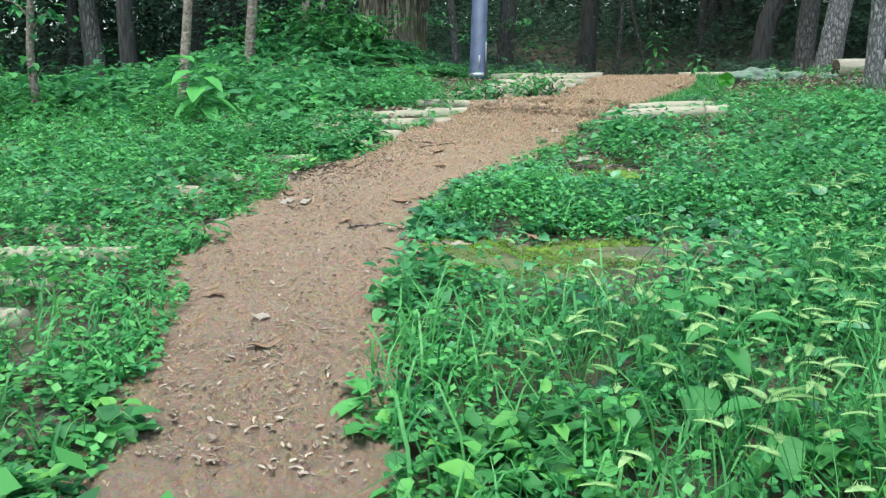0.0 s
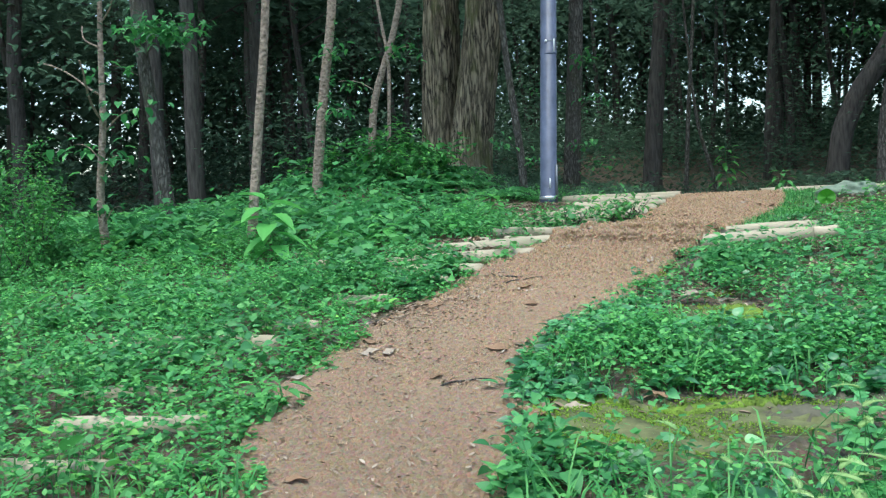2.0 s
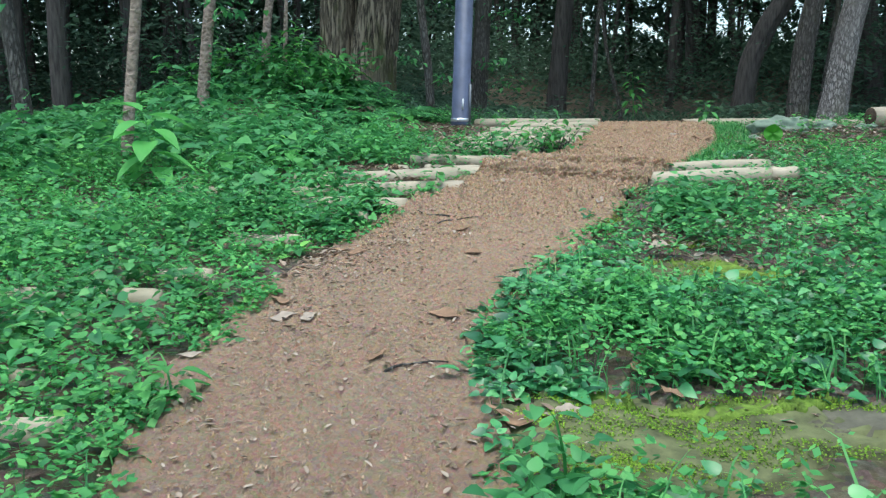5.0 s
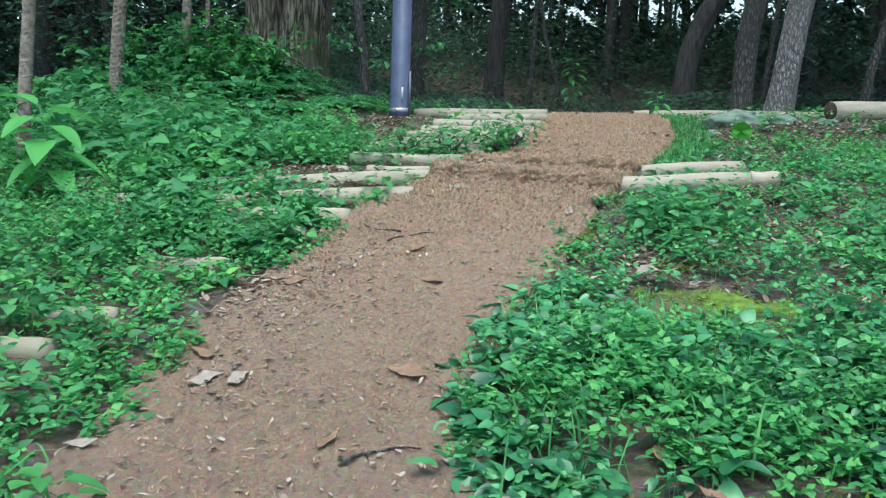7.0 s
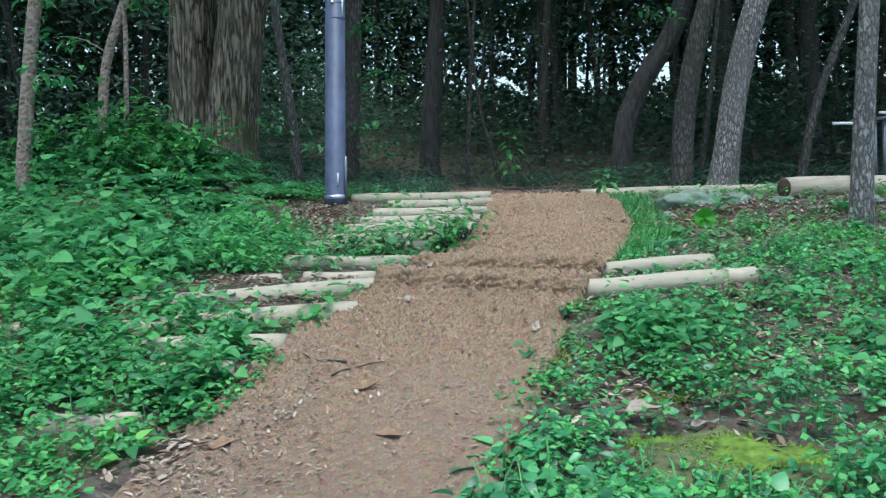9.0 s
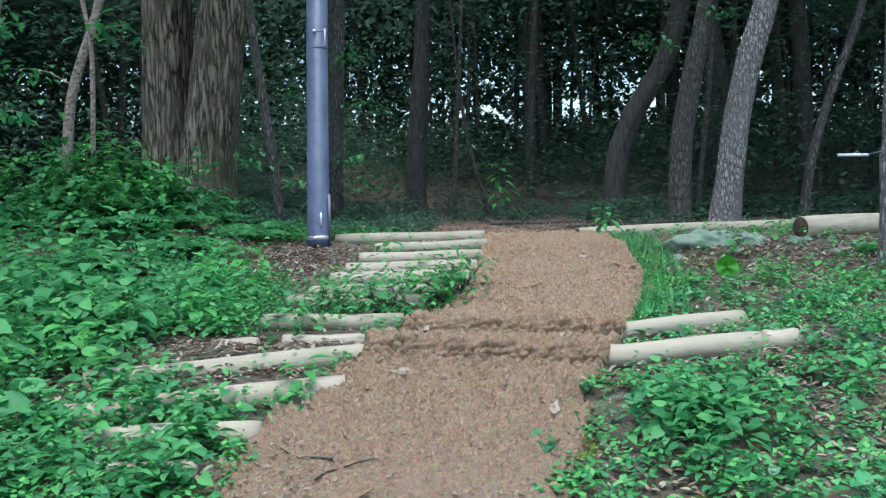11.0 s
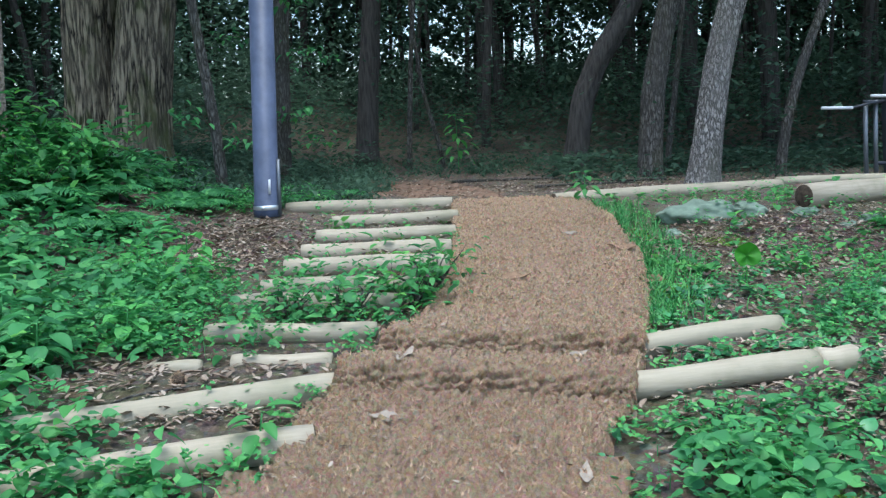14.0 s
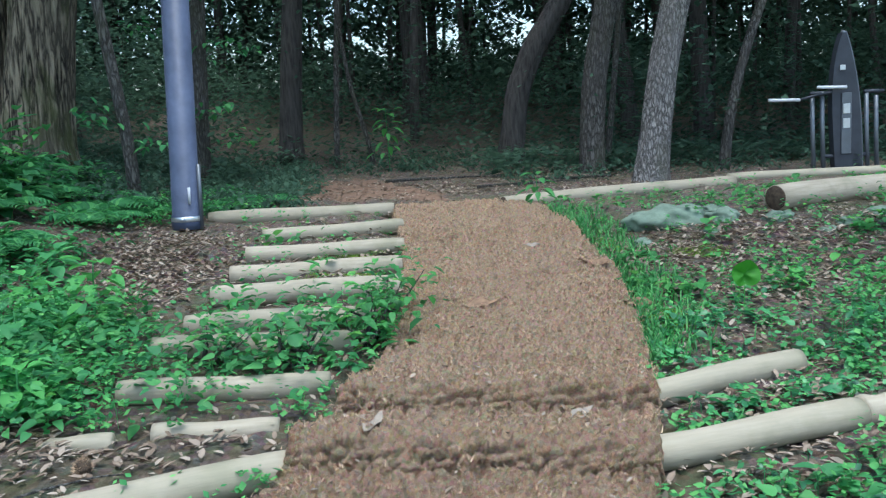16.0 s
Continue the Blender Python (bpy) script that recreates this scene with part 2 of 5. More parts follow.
M_PALE_LEAF = plain("pale_dead_leaf", (0.27, 0.225, 0.175), 0.8, vary=0.25, scale=25)
M_DEAD_LEAF = plain("brown_dead_leaf", (0.20, 0.125, 0.075), 0.8, vary=0.35, scale=25)
M_WHITE = plain("white_grip", (0.58, 0.60, 0.62), 0.5, vary=0.05)
M_ROUND = leaf_material("round_leaf", [(0.0, (0.06, 0.26, 0.02)), (1.0, (0.07, 0.28, 0.02))])
M_GREYSTEEL = plain("grey_tube", (0.13, 0.145, 0.16), 0.4, 0.4, 0.15, 6, 0.05)


# ---- mesh tools ----
def mesh_object(name, verts, faces, mat, parent=None, label="", flat=False):
    me = bpy.data.meshes.new(name)
    verts = np.asarray(verts, dtype=np.float32)
    if isinstance(faces, np.ndarray):
        n, k = faces.shape
        me.vertices.add(len(verts))
        me.vertices.foreach_set("co", verts.ravel())
        me.loops.add(n * k)
        me.loops.foreach_set("vertex_index", faces.astype(np.int32).ravel())
        me.polygons.add(n)
        me.polygons.foreach_set("loop_start", np.arange(0, n * k, k, dtype=np.int32))
        me.update(calc_edges=True)
    else:
        me.from_pydata(verts.tolist(), [], faces)
    if not flat:
        me.polygons.foreach_set("use_smooth", np.ones(len(me.polygons), dtype=bool))
    me.materials.append(mat)
    ob = new(name, me)
    if parent is not None:
        ob.parent = parent
    if label:
        ob["label"] = label
    return ob


def empty(name, x, y, z):
    ob = new(name)
    ob.location = (x, y, z)
    return ob


def tube(points, radii, sides=12, rough=0.0, ridges=0, seed=0, cap=True):
    """Vertices and faces of a round limb along points."""
    rng = np.random.default_rng(seed)
    pts = np.array(points, float)
    n = len(pts)
    tang = np.gradient(pts, axis=0)
    tang /= np.linalg.norm(tang, axis=1, keepdims=True)
    ref = np.array([1.0, 0.0, 0.0]) if abs(tang[0][0]) < 0.8 else np.array([0.0, 1.0, 0.0])
    verts, faces = [], []
    phase = rng.uniform(0, 6.28, 4)
    for i in range(n):
        u = np.cross(tang[i], ref)
        u /= np.linalg.norm(u)
        w = np.cross(tang[i], u)
        a = np.arange(sides) * 2 * np.pi / sides
        r = radii[i] * (1 + rough * (np.sin(3 * a + phase[0] + i * 0.13) + 0.7 * np.sin(5 * a + phase[1] - i * 0.21)) / 2)
        if ridges:
            r = r * (1 + 0.07 * np.abs(np.sin(0.5 * ridges * a + 1.1 * np.sin(i * 0.5 + phase[1]))) + 0.03 * np.sin(ridges * a + 1.6 * np.sin(i * 0.35 + phase[2]) + phase[3]) + rng.normal(0, 0.012, sides))
        verts.append(pts[i] + r[:, None] * (np.cos(a)[:, None] * u + np.sin(a)[:, None] * w))
    verts = np.concatenate(verts)
    for i in range(n - 1):
        for j in range(sides):
            k = (j + 1) % sides
            faces.append((i * sides + j, i * sides + k, (i + 1) * sides + k, (i + 1) * sides + j))
    if cap:
        faces.append(tuple(range(sides))[::-1])
        faces.append(tuple(range((n - 1) * sides, n * sides)))
    return verts, faces


def leaves(base, yaw, pitch, length, width, fold=0.12, droop=0.2, heart=0.42):
    """Many folded leaves: base points, heading, pitch of the blade, length and width. Returns vertices and triangles."""
    n = len(base)
    cy, sy, cp, sp = np.cos(yaw), np.sin(yaw), np.cos(pitch), np.sin(pitch)
    ahead = np.stack([cy * cp, sy * cp, sp], 1)
    side = np.stack([-sy, cy, np.zeros(n)], 1)
    up = np.cross(ahead, side)
    L, W = np.asarray(length)[:, None], np.asarray(width)[:, None]
    v = np.stack([
        base,
        base + ahead * L * heart * 0.45 + side * W * 0.42 + up * L * fold * 0.9,
        base + ahead * L * heart * 0.45 - side * W * 0.42 + up * L * fold * 0.9,
        base + ahead * L * 0.62 + side * W * 0.43 + up * L * (fold - 0.3 * droop),
        base + ahead * L * 0.62 - side * W * 0.43 + up * L * (fold - 0.3 * droop),
        base + ahead * L - up * L * droop,
        base + ahead * L * 0.45,
    ], 1).reshape(-1, 3)
    o = (np.arange(n) * 7)[:, None]
    f = np.concatenate([o + np.array([q]) for q in ([0, 6, 1], [0, 2, 6], [1, 6, 3], [6, 2, 4], [3, 6, 5], [6, 4, 5])])
    return v, f


def round_leaves(base, yaw, pitch, length, width, roll):
    """Smooth rounded leaves, cupped along the midrib and bent down at the tip."""
    n = len(base)
    cy, sy, cp, sp = np.cos(yaw), np.sin(yaw), np.cos(pitch), np.sin(pitch)
    ahead = np.stack([cy * cp, sy * cp, sp], 1)
    flat = np.stack([-sy, cy, np.zeros(n)], 1)
    up0 = np.cross(ahead, flat)
    side = flat * np.cos(roll)[:, None] + up0 * np.sin(roll)[:, None]
    up = np.cross(ahead, side)
    L, W = np.asarray(length)[:, None], np.asarray(width)[:, None]
    out = ((0.0, 0.0), (0.05, 0.62), (0.24, 0.98), (0.5, 0.86), (0.76, 0.5), (1.0, 0.0))
    cols = [base]
    for u, w in out[1:-1]:
        for sg in (-1, 0, 1):
            cols.append(base + ahead * L * u + side * W * 0.5 * w * sg + up * L * (0.10 * abs(sg) * w - 0.28 * u * u))
    cols.append(base + ahead * L - up * L * 0.28)
    v = np.stack(cols, 1).reshape(-1, 3)
    o = (np.arange(n) * 14)[:, None]
    tri = [(0, 2, 1), (0, 3, 2), (13, 10, 11), (13, 11, 12)]
    for k in range(3):
        a = 1 + 3 * k
        tri += [(a, a + 1, a + 4), (a, a + 4, a + 3), (a + 1, a + 2, a + 5), (a + 1, a + 5, a + 4)]
    return v, np.concatenate([o + np.array([q]) for q in tri])


def far_leaves(base, yaw, pitch, length, width):
    """Plain two-triangle leaves for foliage far off."""
    n = len(base)
    cy, sy, cp, sp = np.cos(yaw), np.sin(yaw), np.cos(pitch), np.sin(pitch)
    ahead = np.stack([cy * cp, sy * cp, sp], 1)
    side = np.stack([-sy, cy, 0.3 * np.sin(7 * yaw)], 1)
    L, W = np.asarray(length)[:, None], np.asarray(width)[:, None]
    v = np.stack([base - ahead * L / 2, base + side * W / 2, base + ahead * L / 2, base - side * W / 2], 1).reshape(-1, 3)
    o = (np.arange(n) * 4)[:, None]
    return v, np.concatenate([o + np.array([[0, 1, 2]]), o + np.array([[0, 2, 3]])])


def spikes(base, yaw, length, width, lean):
    """Single stiff fibres, one triangle each."""
    n = len(base)
    d = np.stack([np.cos(yaw) * lean, np.sin(yaw) * lean, np.ones(n)], 1)
    sd = np.stack([-np.sin(yaw), np.cos(yaw), np.zeros(n)], 1)
    L, W = np.asarray(length)[:, None], np.asarray(width)[:, None]
    v = np.stack([base - sd * W / 2, base + sd * W / 2, base + d * L], 1).reshape(-1, 3)
    return v, np.arange(3 * n).reshape(-1, 3)


def blades(base, yaw, length, width, lean):
    """Grass blades bent over towards yaw."""
    n = len(base)
    d = np.stack([np.cos(yaw), np.sin(yaw), np.zeros(n)], 1)
    s = np.stack([-np.sin(yaw), np.cos(yaw), np.zeros(n)], 1)
    z = np.array([0, 0, 1.0])
    L, W, B = np.asarray(length)[:, None], np.asarray(width)[:, None], np.asarray(lean)[:, None]
    rows = []
    for k, (f, w) in enumerate(((0, 0.8), (0.4, 1.0), (0.75, 0.7))):
        c = base + z * L * f * (1 - 0.35 * B * f) + d * L * B * f * f
        rows += [c - s * W * w / 2, c + s * W * w / 2]
    rows.append(base + z * L * (1 - 0.55 * B) + d * L * B)
    v = np.stack(rows, 1).reshape(-1, 3)
    o = (np.arange(n) * 7)[:, None]
    f = np.concatenate([o + np.array([q]) for q in ([0, 1, 3], [0, 3, 2], [2, 3, 5], [2, 5, 4], [4, 5, 6])])
    return v, f


def joined(parts):
    v, f, k = [], [], 0
    for a, b in parts:
        v.append(a)
        f.append(np.asarray(b) + k)
        k += len(a)
    return np.concatenate(v), np.concatenate(f)


# ---- ground: one sheet to the horizon ----
def build_ground():
    gx = np.unique(np.concatenate([-np.geomspace(8, 300, 26), np.arange(-8, 8.01, 0.09), np.geomspace(8, 300, 26)]).round(4))
    gy = np.unique(np.concatenate([-np.geomspace(1, 300, 26), np.arange(-1, 20.01, 0.09), np.geomspace(20, 300, 28)]).round(4))
    X, Y = np.meshgrid(gx, gy)
    Z = height(X, Y)
    near = smooth((40 - np.hypot(X, Y - 8)) / 30)
    onmat = smooth((X - mat_left(Y) + 0.25) / 0.2) * smooth((mat_right(Y) + 0.25 - X) / 0.2) * (Y < 13.3)
    Z = Z + near * (1 - onmat) * (0.035 * wobble(X, Y, 0.55) + 0.018 * wobble(X, Y, 0.16, 2.0)) + (1 - near) * 0.5 * wobble(X, Y, 7) - 0.03 * onmat
    nx, ny = len(gx), len(gy)
    i, j = np.meshgrid(np.arange(nx - 1), np.arange(ny - 1))
    a = (j * nx + i).ravel()
    ob = mesh_object("ground", np.stack([X, Y, Z], -1).reshape(-1, 3), np.stack([a, a + 1, a + 1 + nx, a + nx], 1), M_GROUND)
    tagged(ob, "brown earth and leaf litter of a wooded slope", "ground", kind="structure")


build_ground()

# lines of the logs under the mat, that lift it into two risers
RISERS = [((-0.11, 7.93), (1.12, 7.67)), ((-0.05, 8.36), (1.25, 8.12))]


def mat_height(x, y):
    z = height(x, y) + 0.012
    for (x0, y0), (x1, y1) in RISERS:
        line = y0 + (y1 - y0) * (np.asarray(x) - x0) / (x1 - x0)
        d = np.asarray(y) - line
        z = z + 0.08 * np.exp(-np.where(d < 0, (d / 0.05) ** 2, (d / 0.2) ** 2))
    for line in (10.15, 11.3):
        d = np.asarray(y) - line - 0.02 * np.asarray(x)
        z = z + 0.03 * np.exp(-np.where(d < 0, (d / 0.05) ** 2, (d / 0.2) ** 2))
    return z


def knots(x, y):
    """Height of the staggered knots of pile, 0 to 1, in rows across the mat."""
    dx, dy = 0.052, 0.056
    best = np.zeros_like(x)
    j0 = np.floor(y / dy)
    for dj in (-1, 0, 1):
        j = j0 + dj
        i0 = np.floor(x / dx - 0.5 * (j % 2))
        for di in (-1, 0, 1):
            i = i0 + di
            h1, h2, h3 = (np.modf(np.abs(np.sin(i * a + j * b) * 43758.5))[0] for a, b in ((12.99, 78.23), (39.35, 11.14), (73.16, 52.24)))
            cx = (i + 0.5 + 0.5 * (j % 2) + 0.4 * (h1 - 0.5)) * dx
            cy = (j + 0.5 + 0.4 * (h2 - 0.5)) * dy
            d2 = ((x - cx) / (0.53 * dx)) ** 2 + ((y - cy) / (0.50 * dy)) ** 2
            best = np.maximum(best, (0.5 + 0.5 * h3) * np.sqrt((1 - d2).clip(0, 1)))
    return best


def worn(y):
    """How much of the pile still stands: trodden flat on the lower stretch."""
    return 0.2 + 0.8 * smooth((np.asarray(y) - 6.0) / 1.4)


def mat_pile(x, y, depth=1.0):
    """Points on the piled surface: the mat pushed out along its slope by the knots."""
    z = mat_height(x, y)
    slope = (mat_height(x, y + 0.004) - mat_height(x, y - 0.004)) / 0.008
    rise = knots(x, y + (z - height(x, y))) * worn(y) * (0.054) * depth
    size = np.sqrt(1 + slope**2)
    return np.stack([x, y - slope / size * rise, z + rise / size], -1)


def build_mat():
    ys = np.concatenate([np.arange(-6, 1.8, 0.05), np.arange(1.8, 5.6, 0.018), np.arange(5.6, 7.5, 0.012), np.arange(7.5, 8.6, 0.0055), np.arange(8.6, 10.0, 0.012), np.arange(10.0, 13.25, 0.016)])
    us = np.linspace(0, 1, 124)
    Y, U = np.meshgrid(ys, us, indexing="ij")
    wide = np.where(Y < 7.2, 0.14, 0.02)
    lo, hi = mat_left(Y) - wide, mat_right(Y) + wide
    X = lo + (hi - lo) * U
    rng = np.random.default_rng(4)
    edge = np.minimum(U, 1 - U) < 0.001
    P = mat_pile(X, Y)
    X, Y, Z = P[..., 0], P[..., 1], P[..., 2]
    Z = Z + 0.006 * wobble(X, Y, 0.06, 5.0) + rng.normal(0, 0.0042, X.shape) + 0.008
    X = X + rng.normal(0, 0.002, X.shape) + np.where(edge, 0.02 * wobble(X, Y, 0.06, 2.0), 0)
    Z = np.where(edge, Z - 0.06, Z)
    ny, nx = X.shape
    i, j = np.meshgrid(np.arange(nx - 1), np.arange(ny - 1))
    a = (j * nx + i).ravel()
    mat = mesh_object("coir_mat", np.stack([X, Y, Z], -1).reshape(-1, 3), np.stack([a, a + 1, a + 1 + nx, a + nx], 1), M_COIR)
    tagged(mat, "brown woven coir path mat laid up the slope", "path mat", kind="structure")
    # loose fibres, thickest on the knots
    n = 170000
    y = 1.6 + 11.6 * rng.random(n)
    x = mat_left(y) - 0.03 + (mat_right(y) - mat_left(y) + 0.06) * rng.random(n)
    k = knots(x, y + (mat_height(x, y) - height(x, y)))
    keep = rng.random(n) < (0.05 + 0.95 * k**2) * (0.3 + 0.7 * worn(y))
    x, y = x[keep], y[keep]
    n = len(x)
    v, f = spikes(mat_pile(x, y) + np.array([0, 0, 0.005]), rng.uniform(0, 6.28, n), rng.uniform(0.009, 0.021, n) * (0.45 + 0.55 * worn(y)), rng.uniform(0.0025, 0.006, n), rng.uniform(0.3, 1.7, n))
    tagged(mesh_object("coir_pile", v, f, M_FIBRE), "frayed brown coconut fibres standing up from the mat", "coir fibre", kind="stuff")


build_mat()


# ---- logs ----
def build_log(x0, y0, x1, y1, r=0.06, rise=(0.035, 0.035), seed=0, label="weathered grey-brown round timber log laid as a step edge"):
    rng = np.random.default_rng(seed + 50)
    n = 18
    s = np.linspace(0, 1, n)
    length = math.hypot(x1 - x0, y1 - y0)
    ang = math.atan2(y1 - y0, x1 - x0)
    z0, z1 = (float(height(x, y)) + k for x, y, k in ((x0, y0, rise[0]), (x1, y1, rise[1])))
    cx, cy, cz = (x0 + x1) / 2, (y0 + y1) / 2, (z0 + z1) / 2
    pts = np.stack([(s - 0.5) * length, 0.008 * np.sin(s * 4 + seed), (s - 0.5) * (z1 - z0) + 0.004 * np.sin(s * 7 + seed)], 1)
    rad = r * (1 + 0.025 * np.sin(s * 3 + seed) + rng.normal(0, 0.004, n))
    rad[0] *= 0.93
    rad[-1] *= 0.93
    v, f = tube(pts, rad, 20, 0.025, 0, seed)
    ob = mesh_object("log", v, f, M_LOG)
    ob.matrix_world = pose(cx, cy, cz, 0, 0, math.degrees(ang))
    tagged(ob, label, "log", "logs beside the path")
    if r > 0.064:
        for sgn in (-1, 1):
            e = pts[0] if sgn < 0 else pts[-1]
            v, f = tube([e + np.array([sgn * 0.001, 0, 0]), e + np.array([sgn * 0.004, 0, 0])], [r * 0.9, r * 0.86], 20)
            mesh_object("cut_end", v, f, M_CUT, ob, "dark weathered cut end of the log")
    return ob


LOGS = [
    (-1.06, 13.10, 0.60, 12.95, 0.065), (-0.5, 11.85, 0.59, 12.0, 0.055), (-0.58, 11.24, 0.53, 11.26, 0.055), (-0.64, 10.76, 0.47, 10.76, 0.06),
    (-0.70, 10.28, 0.43, 10.22, 0.062), (-0.76, 9.70, 0.22, 9.60, 0.055), (-0.88, 9.33, 0.10, 9.2, 0.055), (-0.91, 8.80, -0.02, 8.72, 0.055),
    (-0.70, 8.34, -0.22, 8.30, 0.048), (-1.55, 7.70, -0.14, 8.02, 0.068), (-1.65, 7.28, -0.22, 7.57, 0.068), (-1.3, 7.02, -0.52, 7.05, 0.06),
    (-2.3, 7.32, -1.62, 7.28, 0.055), (-1.25, 6.72, -0.7, 6.74, 0.05), (-1.35, 6.12, -0.92, 6.14, 0.055), (-1.75, 5.35, -1.12, 5.42, 0.055), (-2.3, 4.98, -1.2, 5.07, 0.06),
    (-1.9, 4.66, -1.38, 4.70, 0.06), (-1.7, 4.06, -1.15, 4.1, 0.055), (-1.5, 3.64, -0.8, 3.76, 0.055), (-1.5, 3.18, -0.9, 3.26, 0.055), (-1.2, 2.86, -0.75, 2.92, 0.055),
    (1.02, 7.765, 1.90, 7.865, 0.0635), (1.12, 8.20, 1.98, 8.42, 0.06), (1.62, 12.95, 4.38, 14.0, 0.075), (3.42, 11.3, 6.3, 12.55, 0.105), (4.5, 14.35, 8.5, 14.2, 0.06),
    (1.905, 7.865, 2.08, 7.895, 0.06), (-1.10, 8.32, -0.84, 8.30, 0.048),
]
RISE = {22: (0.02, 0.045), 27: (0.045, 0.045), 23: (0.02, 0.03), 8: (-0.016, -0.012), 28: (-0.02, -0.016), 24: (0.03, 0.02), 25: (0.10, 0.06), 26: (0.03, 0.03), 9: (0.012, 0.010), 10: (0.018, 0.016)}
for k, (a, b, c, d, r) in enumerate(LOGS):
    near = 0.0 if k >= 22 or k == 8 else 0.09 if k == 9 else 0.12 if k == 10 else 0.07
    build_log(a, b - near, c, d - near, r + (0.007 if k < 7 else 0), RISE.get(k, (0.035, 0.035) if k < 7 else (0.02, 0.02) if k < 12 else (0.008, 0.008)), k)


# ---- trees ----
def trunk_line(line, tall, n, seed):
    """A smooth trunk through (sideways, height) offsets, carried on upwards to its full height."""
    rng = np.random.default_rng(seed)
    pts = [(0.0, -0.4)] + list(line)
    (xa, za), (xb, zb) = pts[-2], pts[-1]
    pts.append((xb + (xb - xa) / (zb - za) * (tall - zb) * 0.6, tall))
    z = np.linspace(-0.4, tall, n)
    x = np.interp(z, [q[1] for q in pts], [q[0] for q in pts])
    for _ in range(2):
        x[1:-1] = (x[:-2] + 2 * x[1:-1] + x[2:]) / 4
    a = rng.uniform(0, 6.28)
    return np.stack([x, 0.02 * np.sin(z * 1.1 + a) * z.clip(0, 3), z], 1)


def build_tree(x, y, z, line, r, tall=9.0, bark=None, crown_from=0.55, leaf_count=900, seed=0, flare=1.3, ridges=0, sides=16, label="", leaf_size=0.16, spread=0.7, second=None, limbs=7, ivy=0, sprigs=(), group="trees of the wood"):
    """A tree whose trunk passes through the offsets in line above its base at x, y, z."""
    tree = empty("tree", x, y, z)
    rng = np.random.default_rng(seed + 900)
    n = 90 if ridges else 34
    stems = [(0.0, 0.0, line, r)] + ([second] if second else [])
    lines = []
    for k, (dx, dy, ln, rr) in enumerate(stems):
        p = trunk_line(ln, tall, n, seed + k) + np.array([dx, dy, 0])
        h = (p[:, 2] + 0.1).clip(0)
        rad = rr * (1 - 0.65 * (h / tall)) * (1 + (flare - 1) * np.exp(-h / 0.22))
        v, f = tube(p, rad, sides, 0.08, ridges, seed + k)
        mesh_object("trunk", v, f, bark or M_BARK, tree)
        lines.append(p)
    p = lines[0]
    tips = []
    for k in range(limbs):
        q = rng.uniform(crown_from, 0.98)
        o = p[int(q * (n - 1))]
        a = rng.uniform(0, 6.28)
        ln = rng.uniform(0.12, 0.28) * tall * (1.25 - q)
        u = np.linspace(0, 1, 7)[:, None]
        w = o + u * np.array([math.cos(a) * ln, math.sin(a) * ln, ln * 0.55]) + np.sin(u * 3 + k) * 0.06 * u
        v, f = tube(w, r * 0.3 * (1.05 - q) * (1 - 0.8 * u[:, 0]) + 0.006, 6, 0, 0, k)
        mesh_object("limb", v, f, bark or M_BARK, tree)
        tips += [w[3], w[4], w[5], w[6]]
    tips.append(p[-1])
    if leaf_count:
        c = np.asarray(tips)[rng.integers(0, len(tips), leaf_count)] + rng.normal(0, 1, (leaf_count, 3)) * np.array([spread, spread, spread * 0.6])
        L = rng.uniform(0.7, 1.4, leaf_count) * leaf_size
        v, f = leaves(c, rng.uniform(0, 6.28, leaf_count), rng.uniform(-0.7, 0.3, leaf_count), L, L * 0.6) if leaf_size < 0.2 else far_leaves(c, rng.uniform(0, 6.28, leaf_count), rng.uniform(-0.7, 0.3, leaf_count), L, L * 0.7)
        tagged(mesh_object("crown", v, f, M_CROWN, tree), kind="stuff")
    for dx, dy, dz, k in sprigs:
        x0 = float(np.interp(dz - 0.2, p[:, 2], p[:, 0]))
        u = np.linspace(0, 1, 6)[:, None]
        w = np.array([x0, 0, dz - 0.2]) + u * np.array([dx - x0, dy, 0.2]) + np.array([0, 0, 0.08]) * np.sin(u * 3.1)
        v, f = tube(w, 0.009 - 0.006 * u[:, 0], 6)
        mesh_object("twig", v, f, bark or M_BARK, tree)
        c = w[-1] + (w[2] - w[-1]) * rng.random((k, 1)) + rng.normal(0, 1, (k, 3)) * np.array([0.14, 0.14, 0.07])
        L = rng.uniform(0.07, 0.15, k)
        v, f = leaves(c, rng.uniform(0, 6.28, k), rng.uniform(-0.8, 0.1, k), L, L * 0.6)
        tagged(mesh_object("leaf_spray", v, f, M_SHRUB, tree), kind="stuff")
    if ivy:
        zz = rng.uniform(0.1, 2.4, ivy)
        xx = np.interp(zz, p[:, 2], p[:, 0]) + r * 0.9 + rng.uniform(0, 0.06, ivy)
        L = rng.uniform(0.03, 0.06, ivy)
        v, f = leaves(np.stack([xx, rng.uniform(-r, r, ivy) - 0.02, zz], 1), rng.uniform(-1.5, 1.2, ivy), rng.uniform(-0.8, 0.2, ivy), L, L * 0.8)
        tagged(mesh_object("ivy", v, f, M_SHRUB, tree, "small climbing green leaves"), kind="stuff")
    tagged(tree, label or "tall slender forest tree with dark bark", "tree", group)
    return tree


